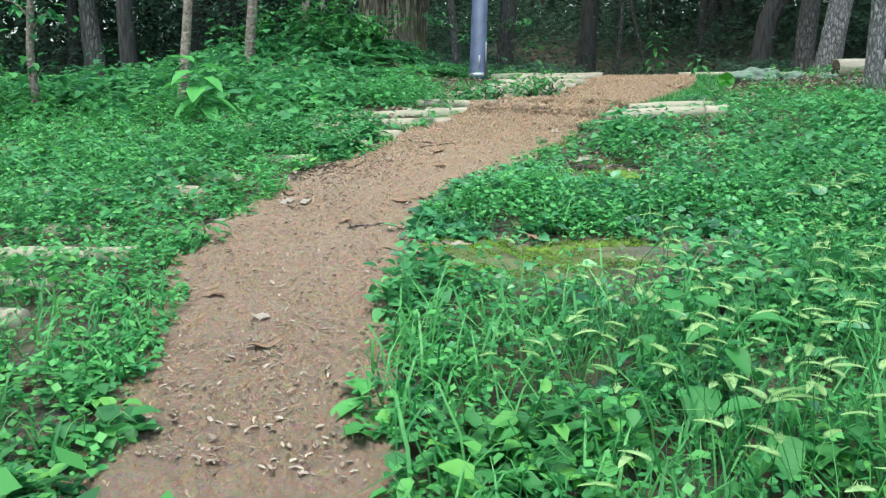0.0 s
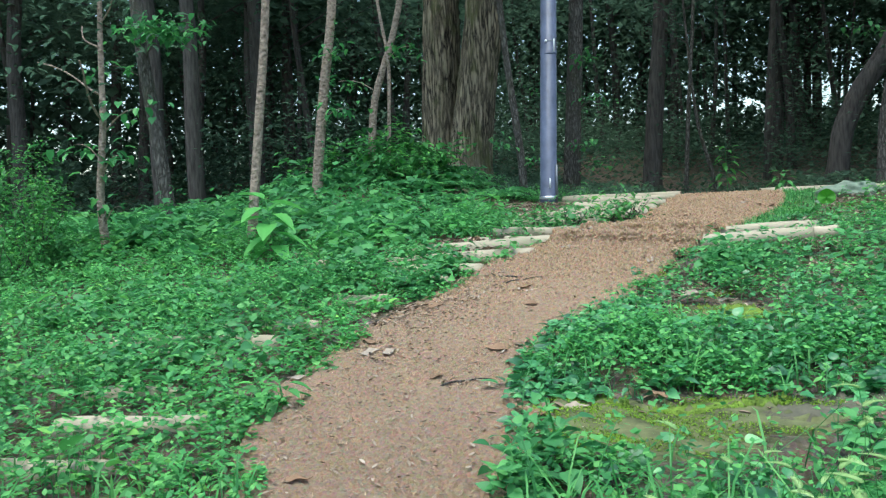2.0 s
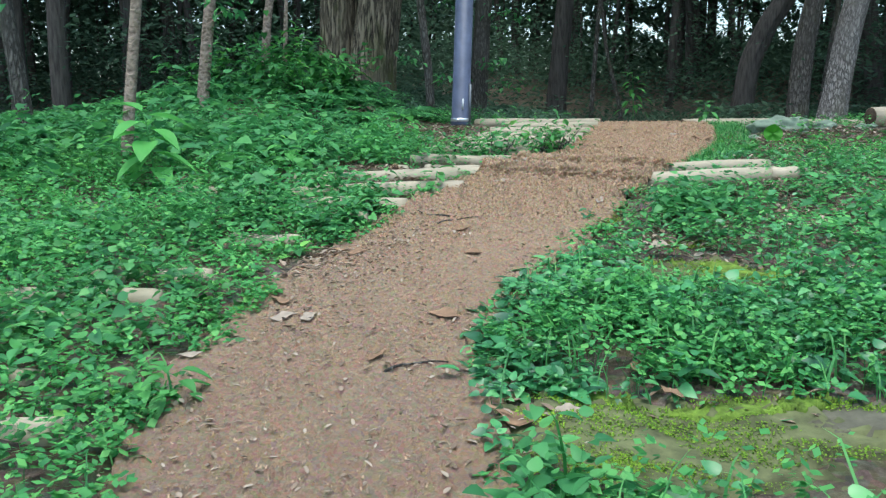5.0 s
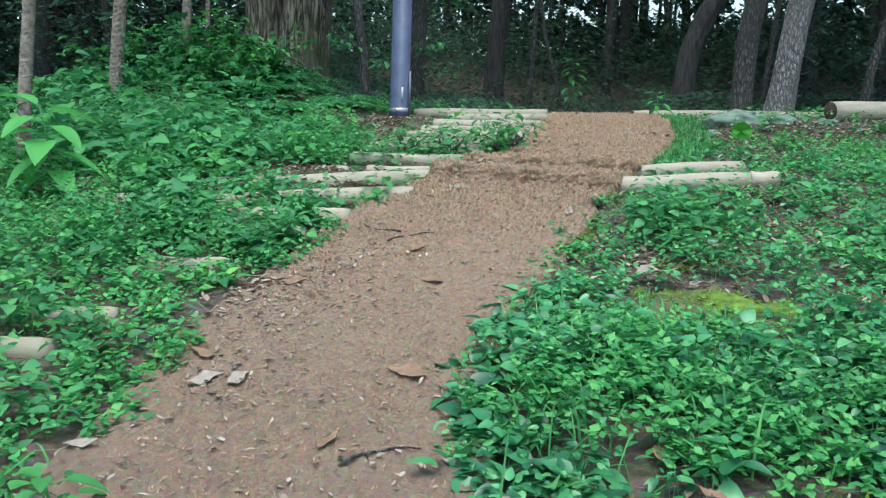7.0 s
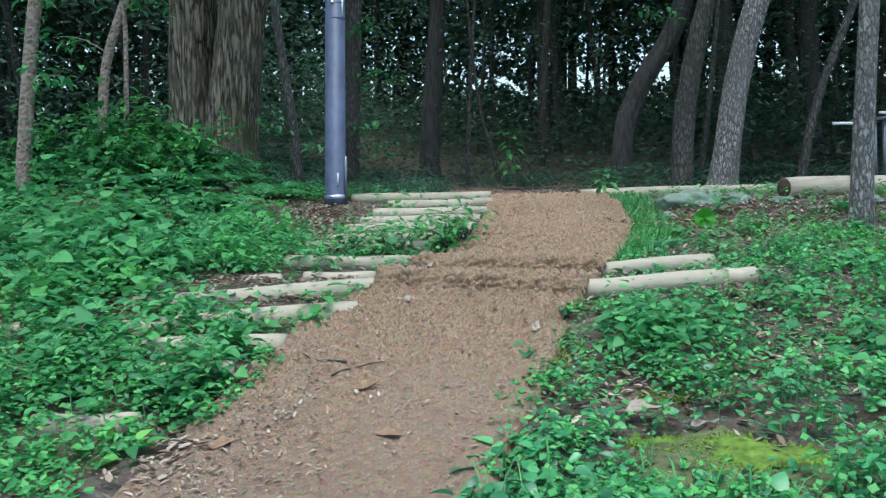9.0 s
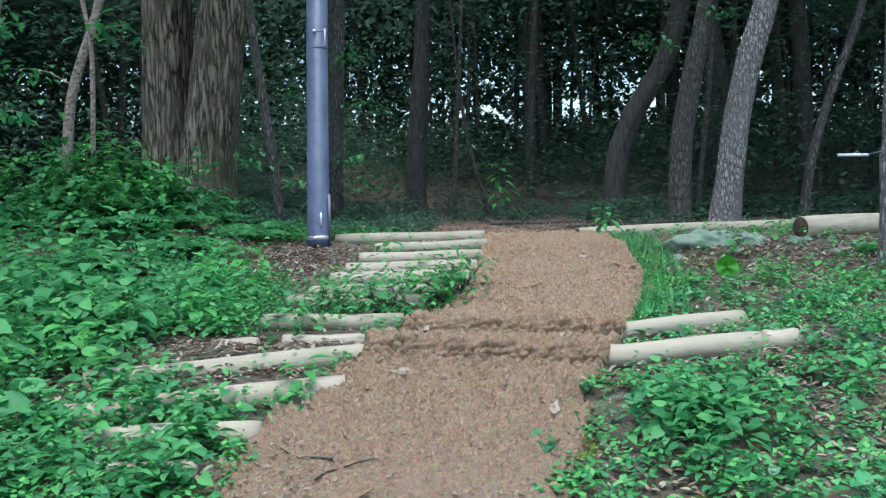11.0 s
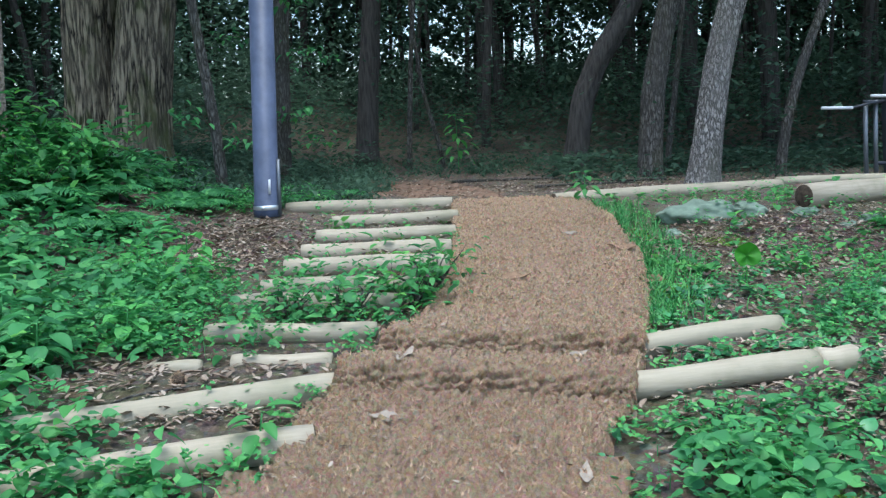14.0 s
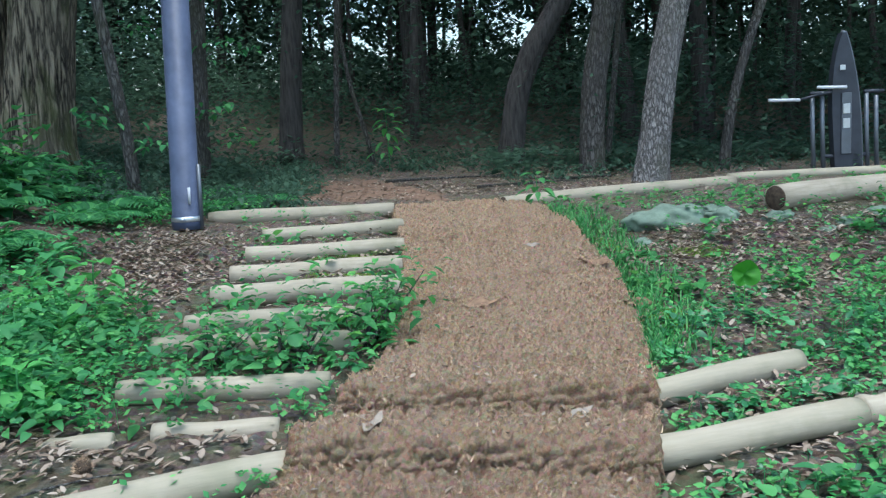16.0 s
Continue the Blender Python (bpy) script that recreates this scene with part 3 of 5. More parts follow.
build_tree(-3.23, 15.5, 2.3, [(0, 0), (0.12, 1.0), (0.36, 2.5)], 0.36, 12, M_BARK_OLD, 0.5, 2200, 11, 1.18, 15, 90, "old tree with two trunks of deeply furrowed bark", second=(-0.60, 0.38, [(0, 0), (0.0, 1.4), (0.04, 2.6)], 0.37))
build_tree(-3.12, 7.9, 1.25, [(0, 0.2), (0.16, 1.44), (0.27, 2.13)], 0.05, 7, M_BARK_PALE, 0.75, 400, 12, 1.1, 0, 14, "slim young tree with pale bark on the bank", spread=0.5)
build_tree(-4.04, 11.1, 1.8, [(0, 0.1), (0.18, 1.65), (0.29, 2.3)], 0.075, 8, M_BARK_PALE, 0.7, 600, 13, 1.1, 0, 14, "slim young tree with scarred pale bark and climbing ivy", ivy=150, sprigs=((0.5, -0.1, 1.2, 26), (0.4, 0.0, 2.0, 22)))
build_tree(-3.87, 12.6, 2.14, [(0, 0.2), (0.07, 1.2), (0.41, 2.08)], 0.062, 7, M_BARK_PALE, 0.6, 500, 14, 1.1, 0, 14, "slim crooked tree with pale bark that leans over", second=(0.26, 0.0, [(0.1, 1.75), (-0.05, 2.4)], 0.03), sprigs=((0.75, -0.1, 1.9, 30), (-0.5, 0.0, 1.5, 24)))
build_tree(-5.3, 9.6, 1.45, [(0, 0.25), (-0.13, 1.27), (-0.34, 2.4)], 0.092, 9, M_BARK, 0.6, 800, 15, 1.2, 0, 16, "leaning grey tree above the undergrowth", sprigs=((0.35, -0.3, 2.5, 90), (0.6, -0.2, 2.4, 80), (0.1, -0.5, 2.45, 70), (-0.8, -0.2, 2.1, 24)))
build_tree(-4.67, 7.7, 1.2, [(0, 0), (-0.05, 0.64), (0.06, 1.43), (0.06, 1.66)], 0.045, 3.6, M_BARK_PALE, 0.42, 260, 16, 1.2, 0, 12, "small crooked tree with peeling pale bark", leaf_size=0.09, spread=0.35, sprigs=((0.3, -0.1, 1.05, 22), (0.25, -0.05, 0.55, 24), (-0.35, 0.0, 1.2, 22), (0.5, 0, 1.5, 16)))
build_tree(-2.0, 14.5, 1.85, [(0, 0.45), (-0.15, 1.63), (-0.23, 2.2)], 0.068, 8, M_BARK, 0.6, 600, 17, 1.1, 0, 14, "thin leaning tree with grey bark", sprigs=((0.5, 0.1, 0.6, 24), (-0.5, 0.0, 0.9, 20)))
build_tree(3.83, 15.0, 1.66, [(0, 0), (0.18, 1.35), (0.34, 2.14), (0.58, 2.91)], 0.175, 12, M_BARK_PLATE, 0.5, 2000, 18, 1.45, 9, 40, "leaning tree with pale grey bark and flared roots")
build_tree(3.58, 9.95, 1.46, [(0, 0), (0.01, 0.9), (0.03, 1.8)], 0.088, 9, M_BARK_PLATE, 0.6, 800, 19, 1.3, 0, 18, "straight slim tree with grey bark beside the slope")
build_tree(3.73, 17.0, 1.69, [(0, 0), (0.07, 1.3), (0.24, 2.3), (0.48, 3.3)], 0.17, 12, M_BARK, 0.5, 2000, 20, 1.2, 9, 32, "curving forest tree with grey bark", sprigs=((0.7, -0.2, 3.2, 30), (-0.6, -0.1, 2.8, 26)))
build_tree(5.45, 16.5, 1.67, [(0, 0), (0.13, 0.94), (0.41, 1.83), (0.78, 2.7), (0.94, 3.18)], 0.075, 9, M_BARK, 0.55, 800, 21, 1.2, 0, 14, "thin wavy tree that leans over")
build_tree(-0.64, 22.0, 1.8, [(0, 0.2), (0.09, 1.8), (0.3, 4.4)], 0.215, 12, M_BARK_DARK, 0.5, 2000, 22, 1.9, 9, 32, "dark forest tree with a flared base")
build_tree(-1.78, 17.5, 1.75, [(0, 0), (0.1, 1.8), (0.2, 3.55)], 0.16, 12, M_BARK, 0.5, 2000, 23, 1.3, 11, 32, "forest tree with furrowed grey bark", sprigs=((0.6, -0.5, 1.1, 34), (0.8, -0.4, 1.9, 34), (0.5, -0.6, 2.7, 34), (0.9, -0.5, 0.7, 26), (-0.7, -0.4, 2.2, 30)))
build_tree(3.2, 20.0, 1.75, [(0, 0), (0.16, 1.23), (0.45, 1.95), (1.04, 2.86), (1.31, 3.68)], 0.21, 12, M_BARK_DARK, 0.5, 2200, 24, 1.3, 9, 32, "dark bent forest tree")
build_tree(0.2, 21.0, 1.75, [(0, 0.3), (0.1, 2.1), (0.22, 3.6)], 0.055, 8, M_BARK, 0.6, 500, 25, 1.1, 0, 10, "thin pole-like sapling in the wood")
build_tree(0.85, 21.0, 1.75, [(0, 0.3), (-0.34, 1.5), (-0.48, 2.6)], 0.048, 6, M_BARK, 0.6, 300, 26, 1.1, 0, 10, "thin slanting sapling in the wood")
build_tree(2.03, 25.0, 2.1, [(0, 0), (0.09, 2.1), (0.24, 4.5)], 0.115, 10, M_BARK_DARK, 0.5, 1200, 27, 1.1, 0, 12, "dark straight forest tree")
build_tree(4.28, 18.0, 1.7, [(0, 0.1), (0.13, 1.2), (0.26, 2.3)], 0.052, 8, M_BARK, 0.6, 500, 28, 1.1, 0, 10, "thin grey sapling in the wood")


# deep wood: four patterns of tree, set about the level ground and the rise behind it
def build_wood():
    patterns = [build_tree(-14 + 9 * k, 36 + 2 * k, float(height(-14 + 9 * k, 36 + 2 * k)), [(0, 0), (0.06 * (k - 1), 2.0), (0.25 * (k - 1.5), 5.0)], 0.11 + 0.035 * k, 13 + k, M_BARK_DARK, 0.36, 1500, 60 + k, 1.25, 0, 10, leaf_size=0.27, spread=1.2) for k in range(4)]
    rng = np.random.default_rng(7)
    made = 0
    while made < 105:
        x, y = rng.uniform(-30, 34), rng.uniform(10, 50)
        inside = -6.8 - 0.1 * abs(y - 10) < x < 9 and y < 23 - 0.5 * (x > 5) or (x > 0 and y < 17)
        if inside or (-3.4 < x < 6.5 and y < 27):
            continue
        copy_thing(patterns[made % 4], pose(x, y, float(height(x, y)) - 0.05, rng.uniform(-3, 3), rng.uniform(-3, 3), rng.uniform(0, 360)))
        made += 1
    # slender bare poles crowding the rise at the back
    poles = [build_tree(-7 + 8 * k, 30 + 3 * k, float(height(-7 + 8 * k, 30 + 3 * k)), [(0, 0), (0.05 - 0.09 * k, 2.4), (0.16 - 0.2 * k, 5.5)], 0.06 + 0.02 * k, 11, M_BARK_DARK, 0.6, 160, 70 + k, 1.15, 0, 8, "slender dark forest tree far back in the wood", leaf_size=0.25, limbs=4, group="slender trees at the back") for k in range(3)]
    made = 0
    while made < 60:
        ang, far = rng.uniform(-0.62, 0.68), rng.uniform(24, 46)
        x, y = 0.5 + far * math.sin(ang), 4 + far * math.cos(ang)
        if -3.4 < x < 6.5 and y < 29:
            continue
        copy_thing(poles[made % 3], pose(x, y, float(height(x, y)) - 0.05, rng.uniform(-4, 4), rng.uniform(-4, 4), rng.uniform(0, 360)))
        made += 1


build_wood()


def build_canopy():
    """Leaf roof added over the wood to shade it, mostly out of view, and the wall of foliage behind it with gaps where
    the sky shows.
    """
    rng = np.random.default_rng(77)
    n = 17000
    x, y = rng.uniform(-30, 32, n), rng.uniform(11.5, 50, n)
    roof = 7.2 + 0.09 * (y - 13) + 1.2 * wobble(x, y, 2.2, 1.0)
    z = roof + rng.uniform(0, 4.5, n)
    # the stretch over the left bank is never seen, it only shades the plants below
    keep = (y > 27) | ((y > 15.5) & (rng.random(n) < 0.6)) | ((x < -1.8) & (y < 15.6) & (y > 10.2))
    x, y, z = x[keep], y[keep], z[keep]
    L = rng.uniform(0.22, 0.5, len(x))
    a = far_leaves(np.stack([x, y, z], 1), rng.uniform(0, 6.28, len(x)), rng.uniform(-0.6, 0.6, len(x)), L, L * 0.7)
    tagged(mesh_object("canopy", *a, M_CROWN), "mostly unseen leaf canopy added to shade the wood and bank", "tree canopy", kind="stuff")
    # small leaves where the wood is looked into, large unseen ones round about to block side light
    n, m, far = 205000, 66000, 26000
    ang = np.concatenate([rng.uniform(-0.72, 0.8, n), rng.uniform(0, 1, m // 2) * 1.0 - 1.74, rng.uniform(0.8, 1.5, m - m // 2), rng.uniform(-0.85, 0.85, far)])
    R = np.concatenate([27 + 25 * rng.random(n) ** 0.5, 22 + 30 * rng.random(m) ** 0.35, rng.uniform(50, 53, far)])
    fine = np.arange(n + m + far) < n
    n += m + far
    x, y = 1 + R * np.sin(ang), 4 + R * np.cos(ang)
    g = height(x, y)
    z = g + rng.uniform(0, 1, n) * np.where(fine, 12.5, 15)
    elev = (z - 2.1) / R
    blotch = smooth(0.5 + 0.9 * wobble(ang * 26, elev * 60, 1.0, 2.0))
    window = np.exp(-(((ang - 0.13) / 0.13) ** 2)) + 0.45 * blotch * smooth(1.4 - np.abs(ang - 0.12) * 1.5)
    gap = np.exp(-(((elev - 0.115) / 0.028) ** 2)) * window.clip(0, 1) * (0.35 + 0.65 * blotch)
    keep = (rng.random(n) > 1.1 * gap) & (y > 9)
    x, y, z = x[keep], y[keep], z[keep]
    L = np.where(fine[keep], rng.uniform(0.14, 0.40, len(x)), rng.uniform(0.4, 0.85, len(x)))
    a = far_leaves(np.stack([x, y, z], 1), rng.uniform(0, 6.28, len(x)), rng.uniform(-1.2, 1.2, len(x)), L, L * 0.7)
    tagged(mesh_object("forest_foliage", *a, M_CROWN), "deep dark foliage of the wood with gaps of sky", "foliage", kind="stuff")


build_canopy()


def build_understorey():
    """Leafy saplings and low boughs inside the wood, in loose clumps."""
    rng = np.random.default_rng(78)
    m = 700
    cx, cy = rng.uniform(-16, 20, m), rng.uniform(16, 34, m)
    ok = ~((np.abs(cx - 1.2) < 2.6) & (cy < 22)) & ~((cx > -6) & (cx < 8) & (cy < 17.2))
    cx, cy = cx[ok], cy[ok]
    m = len(cx)
    cz = height(cx, cy) + rng.uniform(0.3, 1.0, m) * np.where(rng.random(m) < 0.5, 2.2, 6.0)
    k = 95
    p = np.stack([np.repeat(c, k) for c in (cx, cy, cz)], 1) + rng.normal(0, 1, (m * k, 3)) * np.array([0.75, 0.75, 0.28])
    p[:, 2] -= 0.25 * np.hypot(p[:, 0] - np.repeat(cx, k), p[:, 1] - np.repeat(cy, k))
    L = rng.uniform(0.08, 0.2, m * k)
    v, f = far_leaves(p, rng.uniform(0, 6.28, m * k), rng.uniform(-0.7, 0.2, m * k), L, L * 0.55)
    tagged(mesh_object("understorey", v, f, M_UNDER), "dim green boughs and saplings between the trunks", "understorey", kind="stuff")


build_understorey()


# undergrowth of the wood
def build_thicket():
    rng = np.random.default_rng(12)
    n = 90000
    x = rng.uniform(-26, 30, n)
    y = 17 + 34 * rng.random(n) ** 1.7
    keep = (np.abs(x - 0.6) > 1.7) | (y > 20.8)
    x, y = x[keep], y[keep]
    top = (0.5 + 1.5 * smooth((y - 19) / 8)) * (0.45 + 0.55 * (0.5 + 0.5 * wobble(x, y, 1.6, 3.0)))
    z = height(x, y) + top * rng.random(len(x)) ** 0.7
    L = rng.uniform(0.09, 0.2, len(x))
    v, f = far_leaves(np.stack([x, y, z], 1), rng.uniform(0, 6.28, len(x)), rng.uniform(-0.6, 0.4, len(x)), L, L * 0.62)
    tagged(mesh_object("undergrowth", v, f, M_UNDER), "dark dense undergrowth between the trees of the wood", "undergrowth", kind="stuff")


build_thicket()


# ---- lamp pole ----
def build_pole(x, y):
    z = float(height(x, y))
    pole = empty("lamp_pole", x, y, z)
    v, f = tube([(0, 0, 0.0), (0, 0, 0.12), (0, 0, 0.13), (0.24, 0, 7.5)], [0.128, 0.128, 0.118, 0.10], 32)
    mesh_object("shaft", v, f, M_STEEL, pole)
    for h, half, r, mat, text in ((0.09, 0.022, 0.132, M_BAND, "bright metal strap"), (2.27, 0.008, 0.1135, M_GREYSTEEL, "thin dull metal strap"), (2.10, 0.012, 0.1145, M_STEEL, "raised joint of the shaft")):
        o = 0.032 * h
        v, f = tube([(o, 0, h - half), (o, 0, h - half * 0.6), (o, 0, h + half * 0.6), (o, 0, h + half)], [r - 0.003, r, r, r - 0.003], 32)
        strap = mesh_object("band", v, f, mat, pole, text)
        if mat is not M_STEEL:
            v, f = tube([(o - 0.015, -r - 0.001, h), (o - 0.012, -r - 0.012, h)], [0.02, 0.017], 8)
            mesh_object("buckle", v, f, M_BAND, strap, "bright strap buckle")
    v, f = tube([(0.052, -0.116, 0.22), (0.056, -0.116, 0.36)], [0.011, 0.011], 8)
    mesh_object("sticker", v, f, M_WHITE, pole, "small worn white tag")
    v, f = tube([(0.155, -0.06, 2.12), (0.158, -0.06, 2.30)], [0.014, 0.014], 8)
    mesh_object("sticker", v, f, M_WHITE, pole, "narrow white tag under the strap")
    v, f = tube([(0.128, -0.05, 0.0), (0.14, -0.05, 0.55)], [0.017] * 2, 10)
    mesh_object("conduit", v, f, M_GREYSTEEL, pole, "thin grey cable conduit")
    tagged(pole, "blue-grey painted steel lamp pole with metal straps", "lamp pole")


build_pole(-1.2, 12.68)


# ---- stones ----
def build_rock(x, y, sx, sy, sz, seed):
    bm = bmesh.new()
    bmesh.ops.create_icosphere(bm, subdivisions=4, radius=1)
    for q in bm.verts:
        d = 1 + 0.35 * noise.noise(q.co * 1.6 + Vector((seed, 0, 0))) + 0.16 * noise.noise(q.co * 4 + Vector((0, seed, 0))) + 0.07 * noise.noise(q.co * 11 + Vector((0, 0, seed)))
        q.co = Vector((q.co.x * sx * d, q.co.y * sy * d, q.co.z * sz * d))
    me = bpy.data.meshes.new("rock")
    bm.to_mesh(me)
    bm.free()
    me.polygons.foreach_set("use_smooth", np.ones(len(me.polygons), dtype=bool))
    me.materials.append(M_ROCK)
    ob = new("rock", me)
    ob.location = (x, y, float(height(x, y)) - sz * 0.05)
    tagged(ob, "flat grey-green lichened stone half sunk in litter", "rock", "stones by the path")


for k, (a, b, c, d, e) in enumerate([(2.55, 11.25, 0.33, 0.2, 0.13), (2.95, 11.2, 0.13, 0.09, 0.07), (3.32, 11.05, 0.13, 0.09, 0.06), (3.75, 10.85, 0.10, 0.08, 0.05), (4.1, 11.0, 0.16, 0.1, 0.06), (3.0, 11.5, 0.09, 0.07, 0.05), (2.2, 10.9, 0.07, 0.05, 0.04), (3.5, 10.7, 0.08, 0.06, 0.04), (2.7, 10.85, 0.06, 0.05, 0.03)]):
    build_rock(a, b, c, d, e, k * 3.1)


# ---- plants of the slope ----
def off_path(x, y, margin=0.0):
    edge = 0.05 * wobble(x, y, 0.22, 4.0)
    return (x < mat_left(y) - margin + edge) | (x > mat_right(y) + margin + edge) | (y > 13.4)


BARE = [(-0.2, 12.9, 1.1, 0.4), (-1.2, 12.4, 0.45, 0.4), (1.1, 3.92, 0.66, 0.34), (1.34, 5.75, 0.36, 0.22), (1.7, 4.15, 0.4, 0.14), (-1.0, 7.5, 0.85, 0.2), (-0.6, 5.6, 0.25, 0.5), (-1.15, 11.1, 0.55, 1.2), (-1.0, 8.05, 0.95, 0.28), (0.8, 6.75, 0.12, 0.12), (1.1, 6.3, 0.18, 0.2)]


def cover_density(x, y):
    d = np.ones_like(x)
    for a, b, c, e in BARE:
        d = d * smooth(((x - a) / c) ** 2 + ((y - b) / e) ** 2 - 0.5)
    for k, (a, b, c, e, r) in enumerate(LOGS[:24]):
        u = ((x - a) * (c - a) + (y - b) * (e - b)) / ((c - a) ** 2 + (e - b) ** 2)
        u = u.clip(0, 1)
        far = np.hypot(x - a - u * (c - a), (y - b - u * (e - b)) + 0.05)
        low = 0.55 if 10 < k <= 21 else 0.28
        if k > 21:
            d = d * smooth((far - 0.08) / 0.08)
        d = d * (low + (1 - low) * smooth((far - 0.06) / 0.10))
    stair = (x > -1.0) & (x < 0.75) & (y > 8.4) & (y < 13.2)
    d = np.where(stair, d * np.where(y < 9.5, 0.6, 0.10), d)
    d = np.where((x > 1.6) & (y > 9.4), d * (0.45 - 0.33 * smooth((y - 9.4) / 1.0)), d)
    d = np.where(y > 13.2, d * smooth((-x - 0.4) / 1.0) * 0.6, d)
    d = np.where((x > 0.9) & (y > 6.0) & (y < 10.3), d * (0.5 + 0.45 * (wobble(x, y, 0.45, 7.0) > -0.2)), d)
    return d


def rosettes(x, y, tall, size, per, rng, slim=(0.6, 0.95), tilt=(-0.35, 0.55)):
    """Small plants: each a stem's worth of leaves set round it at several heights."""
    n = len(x)
    turn = np.repeat(rng.uniform(0, 6.28, n), per) + np.tile(np.arange(per) * 2.4, n) + rng.normal(0, 0.3, n * per)
    lev = np.tile(np.linspace(0.25, 1.0, per), n) + rng.normal(0, 0.08, n * per)
    T = np.repeat(tall, per)
    L = np.repeat(size, per) * rng.uniform(0.65, 1.25, n * per)
    out = 0.25 * L
    px = np.repeat(x, per) + np.cos(turn) * out + rng.normal(0, 0.008, n * per)
    py = np.repeat(y, per) + np.sin(turn) * out + rng.normal(0, 0.008, n * per)
    z = height(px, py) + T * lev.clip(0.05, 1.2) + 0.012
    return leaves(np.stack([px, py, z], 1), turn, rng.uniform(*tilt, n * per), L, L * rng.uniform(*slim, n * per))


def ground_top(x, y):
    return height(x, y) + 0.035 * wobble(x, y, 0.55) + 0.018 * wobble(x, y, 0.16, 2.0)


def weed_leaves(x, y, tall, size, per, rng):
    """Upright weeds: rounded leaves on short stalks set spirally up each stem."""
    m = len(x)
    turn = np.repeat(rng.uniform(0, 6.28, m), per) + np.tile(np.arange(per) * 2.4, m) + rng.normal(0, 0.3, m * per)
    lev = np.tile(np.linspace(0.25, 1.0, per), m)
    T = np.repeat(tall, per) * lev * rng.uniform(0.8, 1.15, m * per)
    L = np.repeat(size, per) * rng.uniform(0.55, 1.15, m * per) * (1.15 - 0.4 * lev)
    out = L * (0.75 - 0.5 * lev)
    px, py = np.repeat(x, per) + np.cos(turn) * out, np.repeat(y, per) + np.sin(turn) * out
    pos = np.stack([px, py, ground_top(px, py) + T + 0.01], 1)
    return round_leaves(pos, turn + rng.normal(0, 0.35, m * per), rng.uniform(-0.55, 0.5, m * per) + 0.3 * lev, L, L * rng.uniform(0.5, 0.9, m * per), rng.normal(0, 0.35, m * per))


def build_cover():
    rng = np.random.default_rng(21)
    n = 66000
    x, y = rng.uniform(-6.5, 5.5, n), 1.6 + 12.6 * rng.random(n) ** 1.15
    x, y = np.concatenate([x, rng.uniform(0.2, 2.8, 2200)]), np.concatenate([y, rng.uniform(4.15, 5.45, 2200)])
    n = len(x)
    patchy = 0.4 + 0.6 * (wobble(x, y, 0.35, 1.0) > -0.3)
    keep = off_path(x, y, 0.02) & (rng.random(n) < cover_density(x, y) * patchy)
    keep &= ~((x < -1.6) & (y > 8.6))
    gap = wobble(x, y, 0.13, 5.0) + 0.7 * wobble(x, y, 0.3, 15.0)
    keep &= ~((gap < -0.55) & (rng.random(n) < 0.88))
    keep &= np.hypot((x - 1.42) / 0.22, (y - 5.74) / 0.13) > 1
    x, y = x[keep], y[keep]
    n = len(x)
    inner = np.minimum(np.where(x < mat_left(y), mat_left(y) - x, x - mat_right(y)), 1.0).clip(0.05, 1)
    tall = (0.045 + 0.11 * inner) * (0.55 + 0.7 * (0.5 + 0.5 * wobble(x, y, 0.5, 9.0)))
    tall = np.where((x > 0) & (y > 6.2), tall * 0.6, tall)
    heart = (x > 0.2) & (x < 2.8) & (y > 4.12) & (y < 5.6 - 0.35 * (x > 1.5))
    tall = np.where(heart, (0.05 + 0.15 * smooth(inner / 0.4)) * (0.6 + 0.5 * wobble(x, y, 0.2, 4.0) ** 2 + rng.uniform(-0.2, 0.35, n)), tall * rng.uniform(0.5, 1.55, n))
    tall = np.where(heart, tall * (0.35 + 0.5 * smooth((y - 4.15) / 0.5)) * (1 - 0.6 * smooth((y - 5.05) / 0.4)), tall)
    side = np.where(heart, -0.05, np.where(x > 0, 0.0, -0.4))
    broad = (wobble(x, y, 0.4, 12.0) + rng.normal(0, 0.6, n) + side) > 0.1
    size = np.where(heart, 0.068, 0.054) * np.exp(rng.normal(-0.25, 0.42, n)).clip(0.3, 1.9)
    near = broad & (x > -2.6) & (x < 2.9) & (y > 2.3) & (y < 9.4)
    rest = broad & ~near
    for pick, mat, text in ((near & (x > 0), M_WEED, "rounded green weed leaves crowding beside the path"), (near & (x <= 0), M_COVER, "fresh green weed leaves over the sunken log edges")):
        v, f = weed_leaves(x[pick], y[pick], tall[pick], size[pick], 5, rng)
        tagged(mesh_object("low_weeds", v, f, mat), text, "ground cover", kind="stuff")
    m = int(near.sum())
    foot = np.stack([x[near], y[near], height(x[near], y[near])], 1)
    v, f = blades(foot, rng.uniform(0, 6.28, m), tall[near] * 1.05, np.full(m, 0.004), np.full(m, 0.15))
    tagged(mesh_object("weed_stems", v, f, M_SHRUB), "thin green stems of the low weeds", "stems", kind="stuff")
    v, f = rosettes(x[rest], y[rest], tall[rest], size[rest] * 1.1, 6, rng, (0.55, 0.95), (-0.6, 0.7))
    tagged(mesh_object("ground_cover", v, f, M_COVER), "low broad-leaved green weeds covering the slope", "ground cover", kind="stuff")
    fine = ~broad
    k, m = 9, int(fine.sum())
    T = np.repeat(tall[fine] * 1.1, k) * rng.uniform(0.25, 1.15, m * k)
    px = np.repeat(x[fine], k) + rng.normal(0, 0.026, m * k)
    py = np.repeat(y[fine], k) + rng.normal(0, 0.026, m * k)
    keep = off_path(px, py, -0.02)
